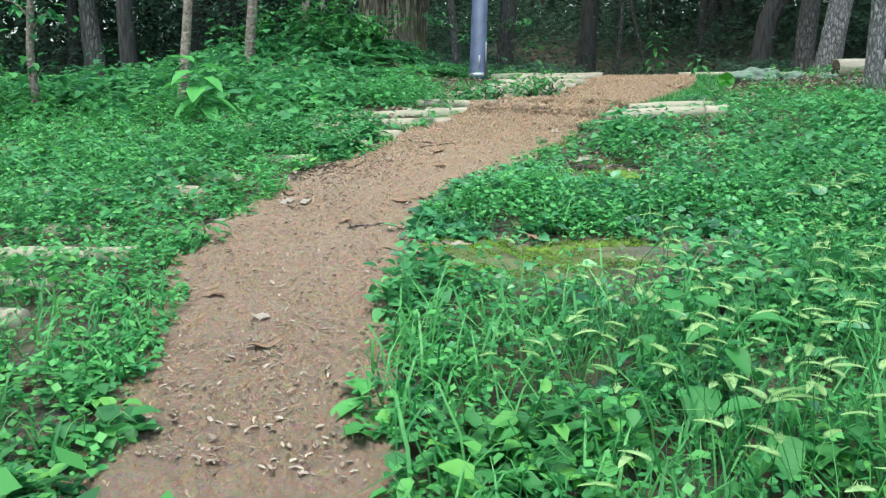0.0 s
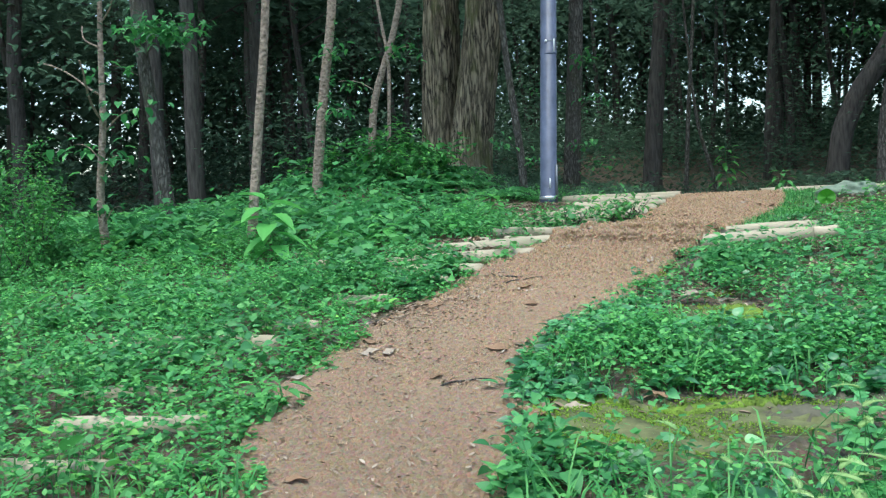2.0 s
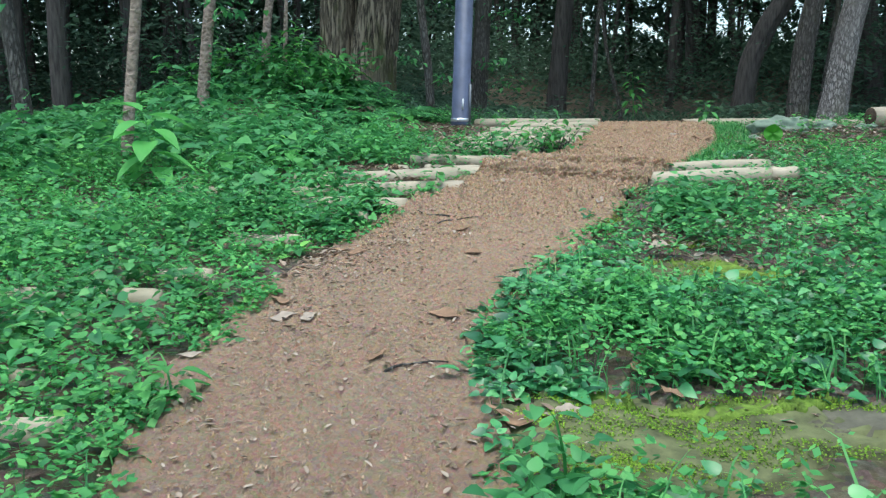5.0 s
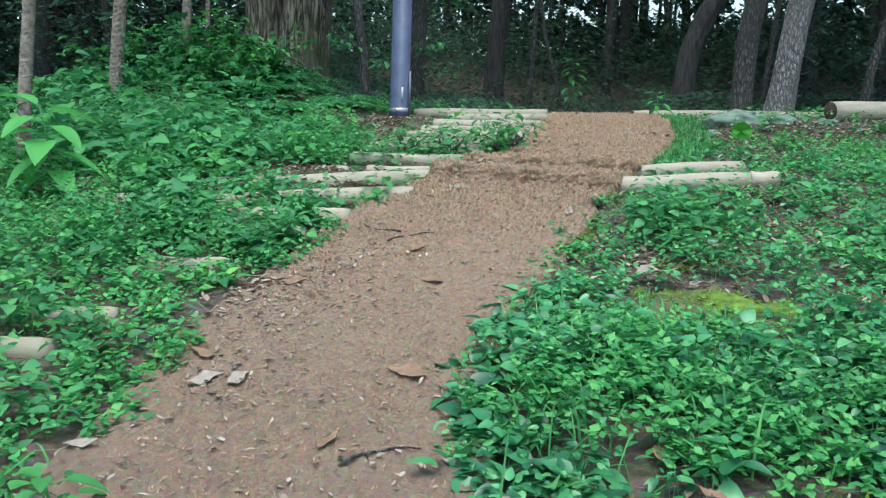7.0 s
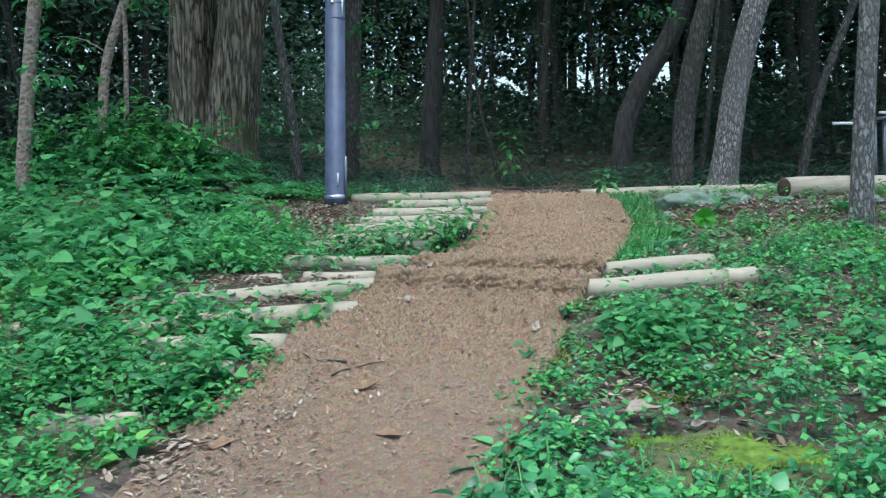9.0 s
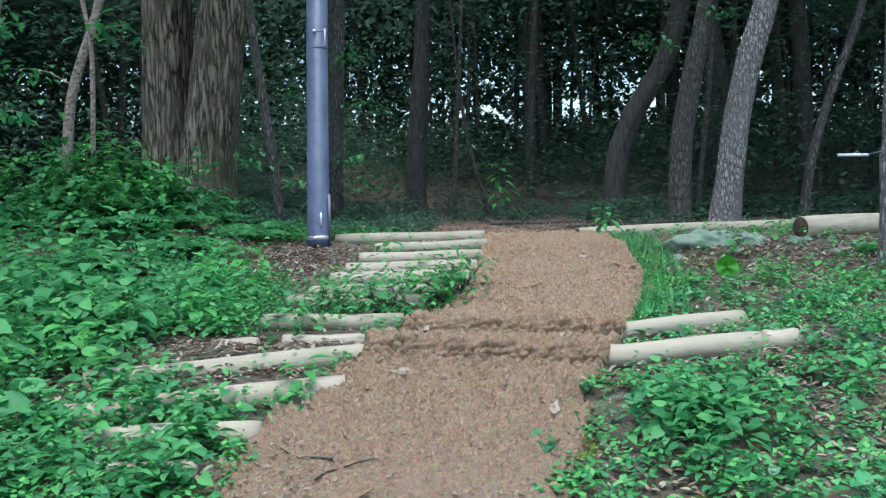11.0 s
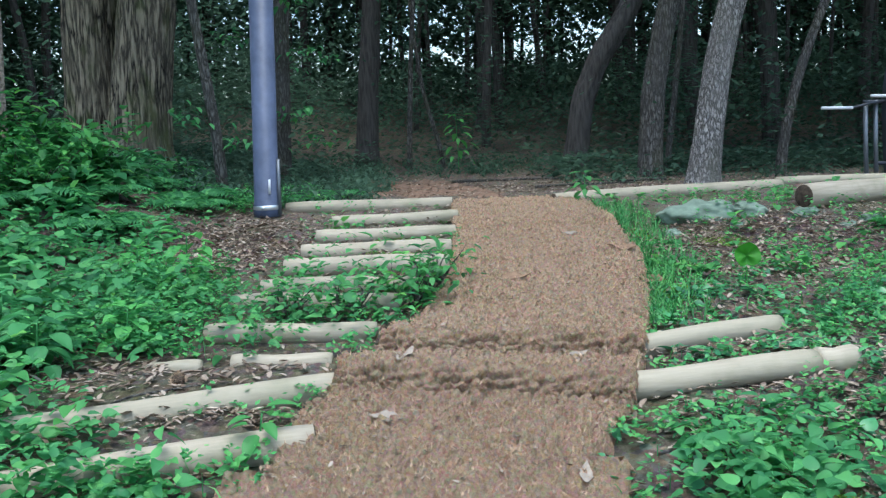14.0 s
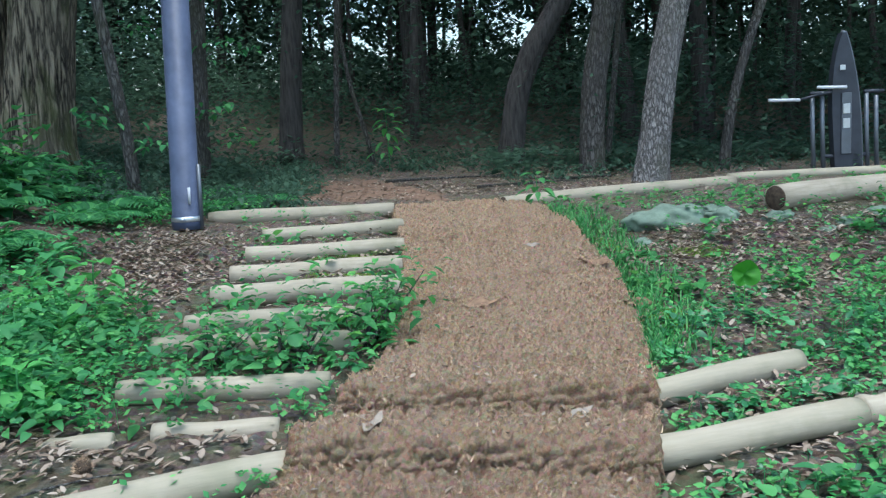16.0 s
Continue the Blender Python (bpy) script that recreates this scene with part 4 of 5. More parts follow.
    px, py, T = px[keep], py[keep], T[keep]
    L = rng.uniform(0.018, 0.044, len(px))
    v, f = far_leaves(np.stack([px, py, height(px, py) + T + 0.012], 1), rng.uniform(0, 6.28, len(px)), rng.uniform(-0.6, 0.7, len(px)), L, L * rng.uniform(0.5, 0.9, len(px)))
    tagged(mesh_object("clover", v, f, M_CLOVER), "fine bright green clover and small weeds on the slope", "clover", kind="stuff")
    # taller loose weeds in clumps: along the foot of the bank, over the log ends and on the open slope
    spots = [(-1.75, 8.3, 0.5, 0.9, 200), (-1.5, 6.6, 0.6, 0.5, 160), (-2.4, 5.6, 0.8, 0.9, 240), (-1.5, 4.4, 0.5, 0.8, 160), (2.4, 6.4, 0.5, 0.6, 150), (3.0, 7.4, 0.7, 0.8, 150), (1.35, 6.9, 0.25, 0.4, 70), (-1.6, 9.6, 0.35, 0.7, 120), (-1.9, 11.0, 0.4, 0.8, 110), (2.9, 5.1, 0.5, 0.5, 100), (-0.85, 6.6, 0.2, 0.5, 60), (0.72, 3.35, 0.12, 0.3, 30), (2.2, 3.4, 0.5, 0.4, 90)]
    p = np.concatenate([np.array([a, b]) + rng.normal(0, 0.6, (c, 2)) * np.array([u, w]) for a, b, u, w, c in spots])
    x, y = p[:, 0], p[:, 1]
    keep = off_path(x, y, 0.04) & (rng.random(len(x)) < cover_density(x, y))
    x, y = x[keep], y[keep]
    on_steps = np.concatenate([np.array([a, b]) + rng.normal(0, 0.6, (c, 2)) * np.array([u, w]) for a, b, u, w, c in ((-0.4, 8.85, 0.5, 0.3, 22), (0.0, 9.3, 0.35, 0.35, 14), (-0.95, 9.2, 0.3, 0.4, 20), (-1.2, 8.7, 0.4, 0.3, 40), (-1.0, 7.05, 0.5, 0.12, 30), (-1.3, 7.45, 0.4, 0.1, 16))])
    on_steps = on_steps[off_path(on_steps[:, 0], on_steps[:, 1], 0.06)]
    x, y = np.concatenate([x, on_steps[:, 0]]), np.concatenate([y, on_steps[:, 1]])
    n = len(x)
    v, f = weed_leaves(x, y, rng.uniform(0.09, 0.26, n), rng.uniform(0.05, 0.095, n), 8, rng)
    tagged(mesh_object("tall_weeds", v, f, M_SHRUB), "loose taller green weeds standing in clumps", "weeds", kind="stuff")
    # the same slope further off to the sides and behind the start, thinning out
    n = 46000
    x, y = rng.uniform(-16, 15, n), rng.uniform(-9, 14, n)
    out = np.maximum(np.hypot((x + 0.4) / 13, (y - 4) / 11) + 0.12 * wobble(x, y, 1.4, 3.0), 0)
    keep = off_path(x, y, 0.1) & (rng.random(n) < smooth((1.0 - out) / 0.35)) & ~((x > -6.3) & (x < 5.3) & (y > 1.7)) & ~((x < -1.6) & (y > 8.6))
    x, y = x[keep], y[keep]
    n = len(x)
    k = 6
    px, py = np.repeat(x, k) + rng.normal(0, 0.08, n * k), np.repeat(y, k) + rng.normal(0, 0.08, n * k)
    L = rng.uniform(0.05, 0.12, n * k)
    v, f = far_leaves(np.stack([px, py, height(px, py) + rng.uniform(0.03, 0.17, n * k)], 1), rng.uniform(0, 6.28, n * k), rng.uniform(-0.5, 0.5, n * k), L, L * rng.uniform(0.5, 0.9, n * k))
    tagged(mesh_object("outer_weeds", v, f, M_COVER), "green weeds over the outer slope", "ground cover", kind="stuff")


build_cover()


def build_grass():
    rng = np.random.default_rng(31)
    n = 42000
    x, y = rng.uniform(-5, 5.5, n), rng.uniform(0.4, 12.5, n)
    w = np.where((x > 0.8) & (y < 3.2 + 0.8 * smooth((x - 1.9) / 0.6)), 1.0, np.where((x < 0.2) & (y < 3.1), 0.75, 0.07))
    keep = off_path(x, y, 0.05) & (rng.random(n) < w * cover_density(x, y))
    x, y = x[keep], y[keep]
    ey = rng.uniform(8.6, 12.4, 1500)
    x, y = np.concatenate([x, mat_right(ey) + 0.03 + 0.35 * rng.random(1500) ** 2]), np.concatenate([y, ey])
    x, y = np.concatenate([x, rng.uniform(0.5, 2.7, 420)]), np.concatenate([y, rng.uniform(4.25, 5.5, 420)])
    n = len(x)
    tall = np.where(y < 4.0, np.where(x > 0.5, rng.uniform(0.14, 0.42, n), rng.uniform(0.10, 0.26, n)), np.where((y < 5.6) & (x > 0.4), rng.uniform(0.12, 0.26, n), rng.uniform(0.06, 0.16, n)))
    v, f = blades(np.stack([x, y, height(x, y)], 1), rng.uniform(0, 6.28, n), tall, np.where(y < 4.0, rng.uniform(0.004, 0.012, n), rng.uniform(0.004, 0.010, n)), rng.uniform(0.3, 0.95, n))
    tagged(mesh_object("grass", v, f, M_GRASS), "loose green grass blades among the weeds", "grass", kind="stuff")


build_grass()


def build_foxtail():
    """Bristle-headed grass at the near right of the path."""
    rng = np.random.default_rng(33)
    n = 760
    x, y = rng.uniform(1.25, 3.6, n), rng.uniform(1.3, 4.4, n)
    keep = (x > mat_right(y) + 0.45 + 0.25 * rng.random(n)) & (y < 3.1 + 1.1 * smooth((x - 1.8) / 0.7))
    x, y = x[keep], y[keep]
    stems, heads = [], []
    for a, b in zip(x, y):
        h = rng.uniform(0.22, 0.48)
        d = rng.uniform(0, 6.28)
        q = np.linspace(0, 1, 7)
        bend = rng.uniform(0.05, 0.22) * q**2
        z = float(height(a, b))
        st = np.stack([a + np.cos(d) * bend, b + np.sin(d) * bend, z + h * q], 1)
        stems.append(stalk(st, 0.0011))
        ln = rng.uniform(0.035, 0.07)
        t = np.array([np.cos(d) * 0.7, np.sin(d) * 0.7, 0.6])
        hd = st[-1] + q[:, None] * t * ln + np.array([np.cos(d), np.sin(d), -1.0]) * (q[:, None] ** 2) * ln * 0.5
        heads.append(stalk(hd, rng.uniform(0.009, 0.013) * np.array([0.45, 0.9, 1.0, 1.0, 0.85, 0.6, 0.12])))
        # bristles round the head
        k = 26
        c = hd[rng.integers(0, 6, k)] + rng.normal(0, 0.003, (k, 3))
        heads.append(spikes(c, rng.uniform(0, 6.28, k), np.full(k, 0.009), np.full(k, 0.002), rng.uniform(0.3, 1.2, k)))
    tagged(mesh_object("foxtail_stems", *joined(stems), M_GRASS), "thin green stalks of the foxtail grass", "grass stalks", kind="stuff")
    tagged(mesh_object("foxtail_grass", *joined(heads), M_FOX), "pale green foxtail grass with nodding bristly heads", "foxtail grass", kind="stuff")


def stalk(points, r):
    """A five-sided tube as triangles."""
    p = np.asarray(points)
    n = len(p)
    a = np.arange(5) * 2 * np.pi / 5
    ring = np.stack([np.cos(a), np.sin(a), 0 * a], 1)
    v = (p[:, None] + ring[None] * (np.zeros(n) + r)[:, None, None]).reshape(-1, 3)
    i, j = np.meshgrid(np.arange(n - 1), np.arange(5), indexing="ij")
    a0, a1 = (i * 5 + j).ravel(), (i * 5 + (j + 1) % 5).ravel()
    return v, np.concatenate([np.stack([a0, a1, a1 + 5], 1), np.stack([a0, a1 + 5, a0 + 5], 1)])


build_foxtail()


def build_woodland_weeds():
    rng = np.random.default_rng(35)
    n = 12000
    x, y = rng.uniform(-3.5, 10, n), rng.uniform(13.3, 22, n)
    w = np.where(x < 0.1, smooth((-x + 0.1) / 0.8) * 0.9, np.where(x > 2.2, 0.22 * smooth((y - 14.6) / 1.5), 0.5 * smooth((y - 18.5) / 1.5))) * (0.35 + 0.65 * (wobble(x, y, 0.6, 2.0) > 0))
    keep = rng.random(n) < w
    x, y = x[keep], y[keep]
    n = len(x)
    v, f = rosettes(x, y, rng.uniform(0.05, 0.28, n), rng.uniform(0.05, 0.11, n), 6, rng, (0.4, 0.8), (-0.7, 0.4))
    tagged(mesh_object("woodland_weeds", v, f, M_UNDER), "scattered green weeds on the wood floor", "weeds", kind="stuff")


build_woodland_weeds()


def build_shrubs():
    """Leafy bank under the trees on the left."""
    rng = np.random.default_rng(41)
    n = 11000
    x, y = rng.uniform(-9, -1.0, n), rng.uniform(6.4, 16, n)
    edge = 1.0 + 0.55 * smooth((y - 8) / 1.2) + 0.5 * smooth((y - 10) / 2) + 0.2 * wobble(x, y, 0.5)
    bank = smooth((-x - edge) / 0.9) * smooth((y - 6.4) / 1.4)
    keep = (rng.random(n) < bank) & ((y < 13.2) | (x < -2.2)) & (np.hypot(x + 2.45, (y - 7.0) * 0.7) > 0.5)
    x, y, bank = x[keep], y[keep], bank[keep]
    n = len(x)
    tall = (0.10 + 0.38 * bank) * (0.45 + 0.75 * (0.5 + 0.5 * wobble(x, y, 0.6, 6.0)))
    tall = tall * (0.5 + 0.5 * smooth((x + 5.0) / 1.2)) * (1 - 0.45 * smooth((y - 8.6) / 1.6)) * rng.uniform(0.6, 1.3, n)
    hole = wobble(x, y, 0.28, 11.0) + 0.6 * wobble(x, y, 0.7, 3.0)
    keep = ((hole > -0.4) | (rng.random(n) < 0.15)) & (rng.random(n) < 0.58 - 0.25 * smooth((x + 3.0) / 0.8) * smooth((y - 8.8) / 0.8))
    x, y, tall = x[keep], y[keep], tall[keep]
    n = len(x)
    kind = wobble(x, y, 0.45, 8.0) + rng.normal(0, 0.35, n)
    for pick, lo, hi, mat, label in ((kind > 0.0, 0.11, 0.20, M_SHRUB, "broad-leaved green shrubs on the bank"), ((kind <= 0.0) & (kind > -0.45), 0.06, 0.12, M_SHRUB, "small-leaved green shrubs on the bank"), (kind <= -0.45, 0.06, 0.13, M_COVER, "bright green weeds on the bank")):
        m = int(pick.sum())
        front = (y[pick] < 11.5) & (x[pick] > -4.4)
        T, S = tall[pick] * rng.uniform(0.7, 1.35, m), rng.uniform(lo, hi, m)
        a = weed_leaves(x[pick][front], y[pick][front], T[front], S[front] * 0.9, 7, rng)
        b = rosettes(x[pick][~front], y[pick][~front], T[~front], S[~front], 7, rng, (0.55, 0.95), (-0.55, 0.35))
        tagged(mesh_object("bank_shrubs", *joined([a, b]), mat), label, "shrubs", kind="stuff")


build_shrubs()


def build_moss():
    rng = np.random.default_rng(51)
    base, spots = [], [(1.0, 4.1, 0.34, 0.07), (0.72, 4.12, 0.13, 0.07), (1.28, 4.2, 0.2, 0.05), (0.8, 3.72, 0.2, 0.14), (1.15, 4.0, 0.25, 0.06), (1.42, 5.74, 0.28, 0.18), (0.75, 3.95, 0.2, 0.1), (1.35, 3.9, 0.3, 0.06), (1.6, 4.22, 0.2, 0.04), (1.0, 3.75, 0.35, 0.05), (1.08, 5.82, 0.11, 0.1), (0.80, 6.78, 0.09, 0.13), (1.68, 9.15, 0.11, 0.2), (2.45, 10.5, 0.22, 0.14), (1.95, 10.9, 0.08, 0.3), (0.1, 11.05, 0.3, 0.07), (0.0, 10.5, 0.35, 0.05), (1.25, 6.35, 0.15, 0.1), (1.45, 6.9, 0.16, 0.12)]
    for a, b, c, d in spots:
        k = int(16000 * c * d * 3.14) + 120
        r, t = np.sqrt(rng.random(k)) * (0.75 + 0.3 * rng.random(k)), rng.uniform(0, 6.28, k)
        base.append(np.stack([a + c * r * np.cos(t), b + d * r * np.sin(t)], 1))
    p = np.concatenate(base)
    n = len(p)
    L = rng.uniform(0.005, 0.011, n)
    z = height(p[:, 0], p[:, 1]) + 0.035 * wobble(p[:, 0], p[:, 1], 0.55) + 0.018 * wobble(p[:, 0], p[:, 1], 0.16, 2.0)
    v, f = far_leaves(np.column_stack([p, z + 0.02]), rng.uniform(0, 6.28, n), rng.uniform(-0.2, 1.2, n), L, L * 0.7)
    tagged(mesh_object("moss", v, f, M_MOSS), "bright yellow-green moss cushions on bare earth", "moss", kind="stuff")


build_moss()


def build_patch(name, x, y, rx, ry, turn, seed, mat, label):
    """A thin irregular skin of bare earth draped on the ground."""
    rng = np.random.default_rng(seed)
    rings, sides = 22, 90
    th = np.arange(sides) * 2 * np.pi / sides
    out = 1 + 0.14 * np.sin(3 * th + seed) + 0.09 * np.sin(7 * th + 2 * seed) + rng.normal(0, 0.05, sides)
    v = [(x, y)]
    for k in range(1, rings + 1):
        u, w = rx * out * k / rings * np.cos(th), ry * out * k / rings * np.sin(th)
        v += list(zip(x + u * math.cos(turn) - w * math.sin(turn), y + u * math.sin(turn) + w * math.cos(turn)))
    v = np.array(v)
    z = height(v[:, 0], v[:, 1]) + 0.035 * wobble(v[:, 0], v[:, 1], 0.55) + 0.018 * wobble(v[:, 0], v[:, 1], 0.16, 2.0) + (0.022 if mat is M_TURF else 0.016)
    ring = np.concatenate([[0], np.repeat(np.arange(1, rings + 1), sides)]) / rings
    z -= 0.045 * smooth((ring - 0.6) / 0.4) - 0.012 * rng.normal(0, 1, len(z)) * (ring > 0.6) * (ring < 0.99)
    f = [(0, 1 + j, 1 + (j + 1) % sides) for j in range(sides)]
    for k in range(rings - 1):
        o = 1 + k * sides
        f += [(o + j, o + sides + j, o + sides + (j + 1) % sides, o + (j + 1) % sides) for j in range(sides)]
    tagged(mesh_object(name, np.column_stack([v, z]), f, mat), label, "earth", kind="structure")


build_patch("earth_patch", 1.1, 3.95, 0.72, 0.36, 0.12, 1, M_MUD, "bare olive-brown earth with thin moss")
build_patch("earth_patch", 1.72, 4.18, 0.42, 0.12, 0.35, 2, M_EARTH, "bare grey-brown trodden earth")
build_patch("earth_patch", 1.35, 5.72, 0.46, 0.3, 0.0, 3, M_MUD, "bare olive-brown earth with thin moss")
for q in [(0.84, 4.16, 0.13, 0.07, 0.2, 11), (1.22, 4.14, 0.24, 0.06, 0.1, 12), (1.45, 4.2, 0.12, 0.05, 0.3, 13), (1.46, 5.74, 0.27, 0.17, 0.0, 14), (1.09, 5.84, 0.12, 0.08, 0.2, 15)]:
    build_patch("moss_patch", *q, M_TURF, "bright yellow-green moss on damp earth")
build_patch("earth_patch", 0.3, 16.2, 1.1, 2.6, 0.25, 5, M_TRAIL, "bare reddish-brown trail earth at the top of the slope")


def build_litter():
    """Fallen leaves and scraps lying about."""
    rng = np.random.default_rng(61)
    zones = [(-0.5, 5.7, 0.3, 0.8, 1500), (-0.3, 6.4, 0.25, 0.5, 300), (-1.2, 11.2, 0.5, 1.1, 2600), (-0.8, 7.68, 0.8, 0.1, 420), (-0.9, 8.1, 0.9, 0.25, 420), (-1.2, 7.3, 0.8, 0.12, 260), (3.0, 10.6, 1.4, 0.7, 1500), (0, 10.8, 0.6, 2.0, 2200), (2.2, 16, 2.5, 2.6, 5000), (2.6, 10.7, 1.0, 0.5, 1200), (4.2, 10.6, 0.8, 0.8, 900), (-1.5, 7.6, 0.5, 0.3, 200), (1.1, 6.4, 0.35, 0.4, 250), (0.55, 3.7, 0.2, 0.5, 70), (1.5, 4.25, 0.8, 0.2, 40), (1.2, 4.8, 0.9, 0.5, 120), (2.0, 7.2, 0.8, 0.5, 300), (2.8, 9.4, 1.0, 0.6, 500), (-0.45, 4.3, 0.15, 1.0, 160), (-1.6, 12.3, 0.5, 0.5, 300), (2.2, 8.9, 1.0, 0.9, 700), (1.9, 6.4, 0.8, 0.7, 380), (-1.6, 8.2, 0.7, 0.5, 420), (-2.0, 10.2, 0.9, 1.1, 1100), (-2.3, 12.0, 0.9, 0.8, 700), (-1.9, 8.6, 0.6, 0.6, 400), (0.5, 15.5, 1.6, 1.8, 900), (1.6, 7.55, 0.6, 0.22, 420), (1.7, 8.05, 0.5, 0.2, 260), (1.7, 7.1, 0.8, 0.4, 420), (2.2, 8.0, 1.3, 1.4, 1500), (2.6, 9.9, 1.0, 0.5, 700)]
    p = np.concatenate([np.array([a, b]) + rng.normal(0, 0.55, (k, 2)) * np.array([c, d]) * 1.1 for a, b, c, d, k in zones])
    m = 5200
    y = 2.0 + 11 * rng.random(m) ** 1.5
    p = np.concatenate([p, np.stack([mat_left(y) + (mat_right(y) - mat_left(y)) * rng.random(m), y], 1)])
    n = len(p)
    on = (p[:, 0] > mat_left(p[:, 1])) & (p[:, 0] < mat_right(p[:, 1])) & (p[:, 1] < 13.2)
    z = np.where(on, mat_height(p[:, 0], p[:, 1]) + 0.013 + 0.026 * worn(p[:, 1]), height(p[:, 0], p[:, 1]) + 0.035 * wobble(p[:, 0], p[:, 1], 0.55) + 0.018 * wobble(p[:, 0], p[:, 1], 0.16, 2.0) + 0.014)
    L = np.where(on, 0.006 + 0.030 * rng.random(n) ** 2.5, 0.015 + 0.05 * rng.random(n) ** 1.3)
    v, f = leaves(np.column_stack([p, z]), rng.uniform(0, 6.28, n), rng.uniform(-0.15, 0.4, n), L, L * rng.uniform(0.3, 0.6, n), 0.12, -0.1, 0.5)
    tagged(mesh_object("leaf_litter", v, f, M_DRY), "dry grey-brown fallen leaves and scraps", "leaf litter", kind="stuff")


build_litter()


def build_dry_leaf(x, y, length, turn, curl, pale):
    """One large curled fallen leaf on the path."""
    n = 12
    q = np.linspace(0, 1, n)
    w = 0.19 * length * np.sin(np.pi * q**0.75) ** 1.1 * (1 + 0.18 * np.sin(q * 23 + x * 9)) + 0.002
    cz = 0.008 + 0.5 * curl * length * (q - 0.4) ** 2 + 0.03 * length * np.sin(q * 9 + y * 7)
    rows = []
    for sgn, k in ((-1, 0.9), (-0.5, 0.3), (0, 0.0), (0.5, 0.3), (1, 0.9)):
        rows.append(np.stack([(q - 0.5) * length, sgn * w, cz + k * w * (0.35 + 0.4 * np.sin(q * 5 + x * 5 + sgn))], 1))
    v = np.concatenate(rows)
    f = [(a * n + b, a * n + b + 1, (a + 1) * n + b + 1, (a + 1) * n + b) for a in range(4) for b in range(n - 1)]
    ob = mesh_object("dry_leaf", v, f, M_PALE_LEAF if pale else M_DEAD_LEAF)
    on = float(mat_left(y)) < x < float(mat_right(y)) and y < 13.2
    z = float(mat_height(x, y)) + 0.010 + 0.020 * float(worn(y)) if on else float(height(x, y)) + 0.03
    slope = math.degrees(math.atan2(float(height(x, y + 0.2) - height(x, y - 0.2)), 0.4))
    ob.matrix_world = pose(x, y, z, slope, 0, 0) @ pose(0, 0, 0, 0, 0, turn)
    ob.modifiers.new("thick", "SOLIDIFY").thickness = 0.002
    tagged(ob, "pale curled dead leaf lying on the path" if pale else "brown curled dead leaf lying on the path", "leaf", "fallen leaves")


FALLEN = [(-0.52, 4.78, 0.13, 40, 0.5, 1), (-0.41, 4.8, 0.11, 70, 0.5, 1), (-0.51, 5.82, 0.13, 20, 0.9, 0), (-0.04, 6.39, 0.13, 30, 0.9, 0), (0.05, 7.53, 0.14, 160, 0.6, 1), (0.13, 7.98, 0.14, 60, 0.7, 1), (0.80, 9.54, 0.22, 5, 0.7, 0), (0.74, 7.09, 0.11, 80, 0.6, 1), (1.05, 11.57, 0.10, 10, 0.9, 1), (0.88, 12.5, 0.18, 20, 0.5, 0), (1.62, 10.2, 0.22, 150, 0.8, 0), (1.60, 9.42, 0.22, 140, 0.6, 0), (0.9, 8.03, 0.12, 30, 0.6, 1), (1.4, 10.9, 0.13, 170, 0.5, 1), (1.45, 9.85, 0.12, 100, 0.9, 0), (-0.75, 4.95, 0.11, 0, 0.6, 1), (-0.62, 5.0, 0.12, 150, 0.6, 0), (-0.70, 4.3, 0.10, 10, 0.5, 1), (-0.66, 4.0, 0.12, 170, 0.5, 1), (0.1, 5.9, 0.12, 165, 0.4, 0), (0.62, 5.05, 0.16, 60, 0.9, 0), (0.55, 3.95, 0.18, 150, 0.7, 0), (0.72, 4.0, 0.14, 20, 0.5, 1), (1.12, 6.1, 0.2, 10, 0.4, 1), (1.3, 5.95, 0.12, 20, 0.4, 1), (2.0, 4.75, 0.14, 120, 0.8, 1), (0.95, 4.42, 0.13, 75, 0.8, 0), (1.05, 4.2, 0.09, 140, 0.7, 0), (-0.1, 3.2, 0.10, 15, 0.6, 0), (0.2, 3.0, 0.09, 170, 0.5, 1), (0.35, 2.75, 0.13, 25, 0.8, 0), (0.0, 4.4, 0.1, 70, 0.5, 0), (0.15, 4.9, 0.16, 160, 0.4, 0)]
for q in FALLEN:
    build_dry_leaf(*q)


def build_twig(x, y, length, turn, r=0.005, bend=0.12):
    q = np.linspace(0, 1, 10)
    on = float(mat_left(y)) < x < float(mat_right(y)) and y < 13.2
    pts = np.stack([(q - 0.5) * length, bend * length * np.sin(q * 3.1), 0.004 * np.sin(q * 9)], 1)
    v, f = tube(pts, r * (1 - 0.6 * q), 7, 0.1)
    ob = mesh_object("twig", v, f, M_BARK)
    z = float(mat_height(x, y)) + 0.013 + 0.026 * float(worn(y)) if on else float(height(x, y)) + 0.045
    slope = math.degrees(math.atan2(float(height(x, y + 0.2) - height(x, y - 0.2)), 0.4))
    ob.matrix_world = pose(x, y, z, slope, 0, 0) @ pose(0, 0, 0, 0, 0, turn)
    tagged(ob, "thin bent dry twig on the ground", "twig", "fallen twigs")


for q in [(0.17, 4.32, 0.24, 30, 0.006, 0.2), (-0.3, 6.75, 0.3, 150, 0.006), (-0.1, 6.6, 0.28, 35, 0.005), (2.4, 15.2, 1.3, 8, 0.02), (1.6, 17.0, 1.6, -6, 0.025), (3.1, 16.0, 1.1, 160, 0.02), (4.1, 10.7, 0.6, 15, 0.02), (-0.9, 7.85, 0.4, 20, 0.006)]:
    build_twig(*q)


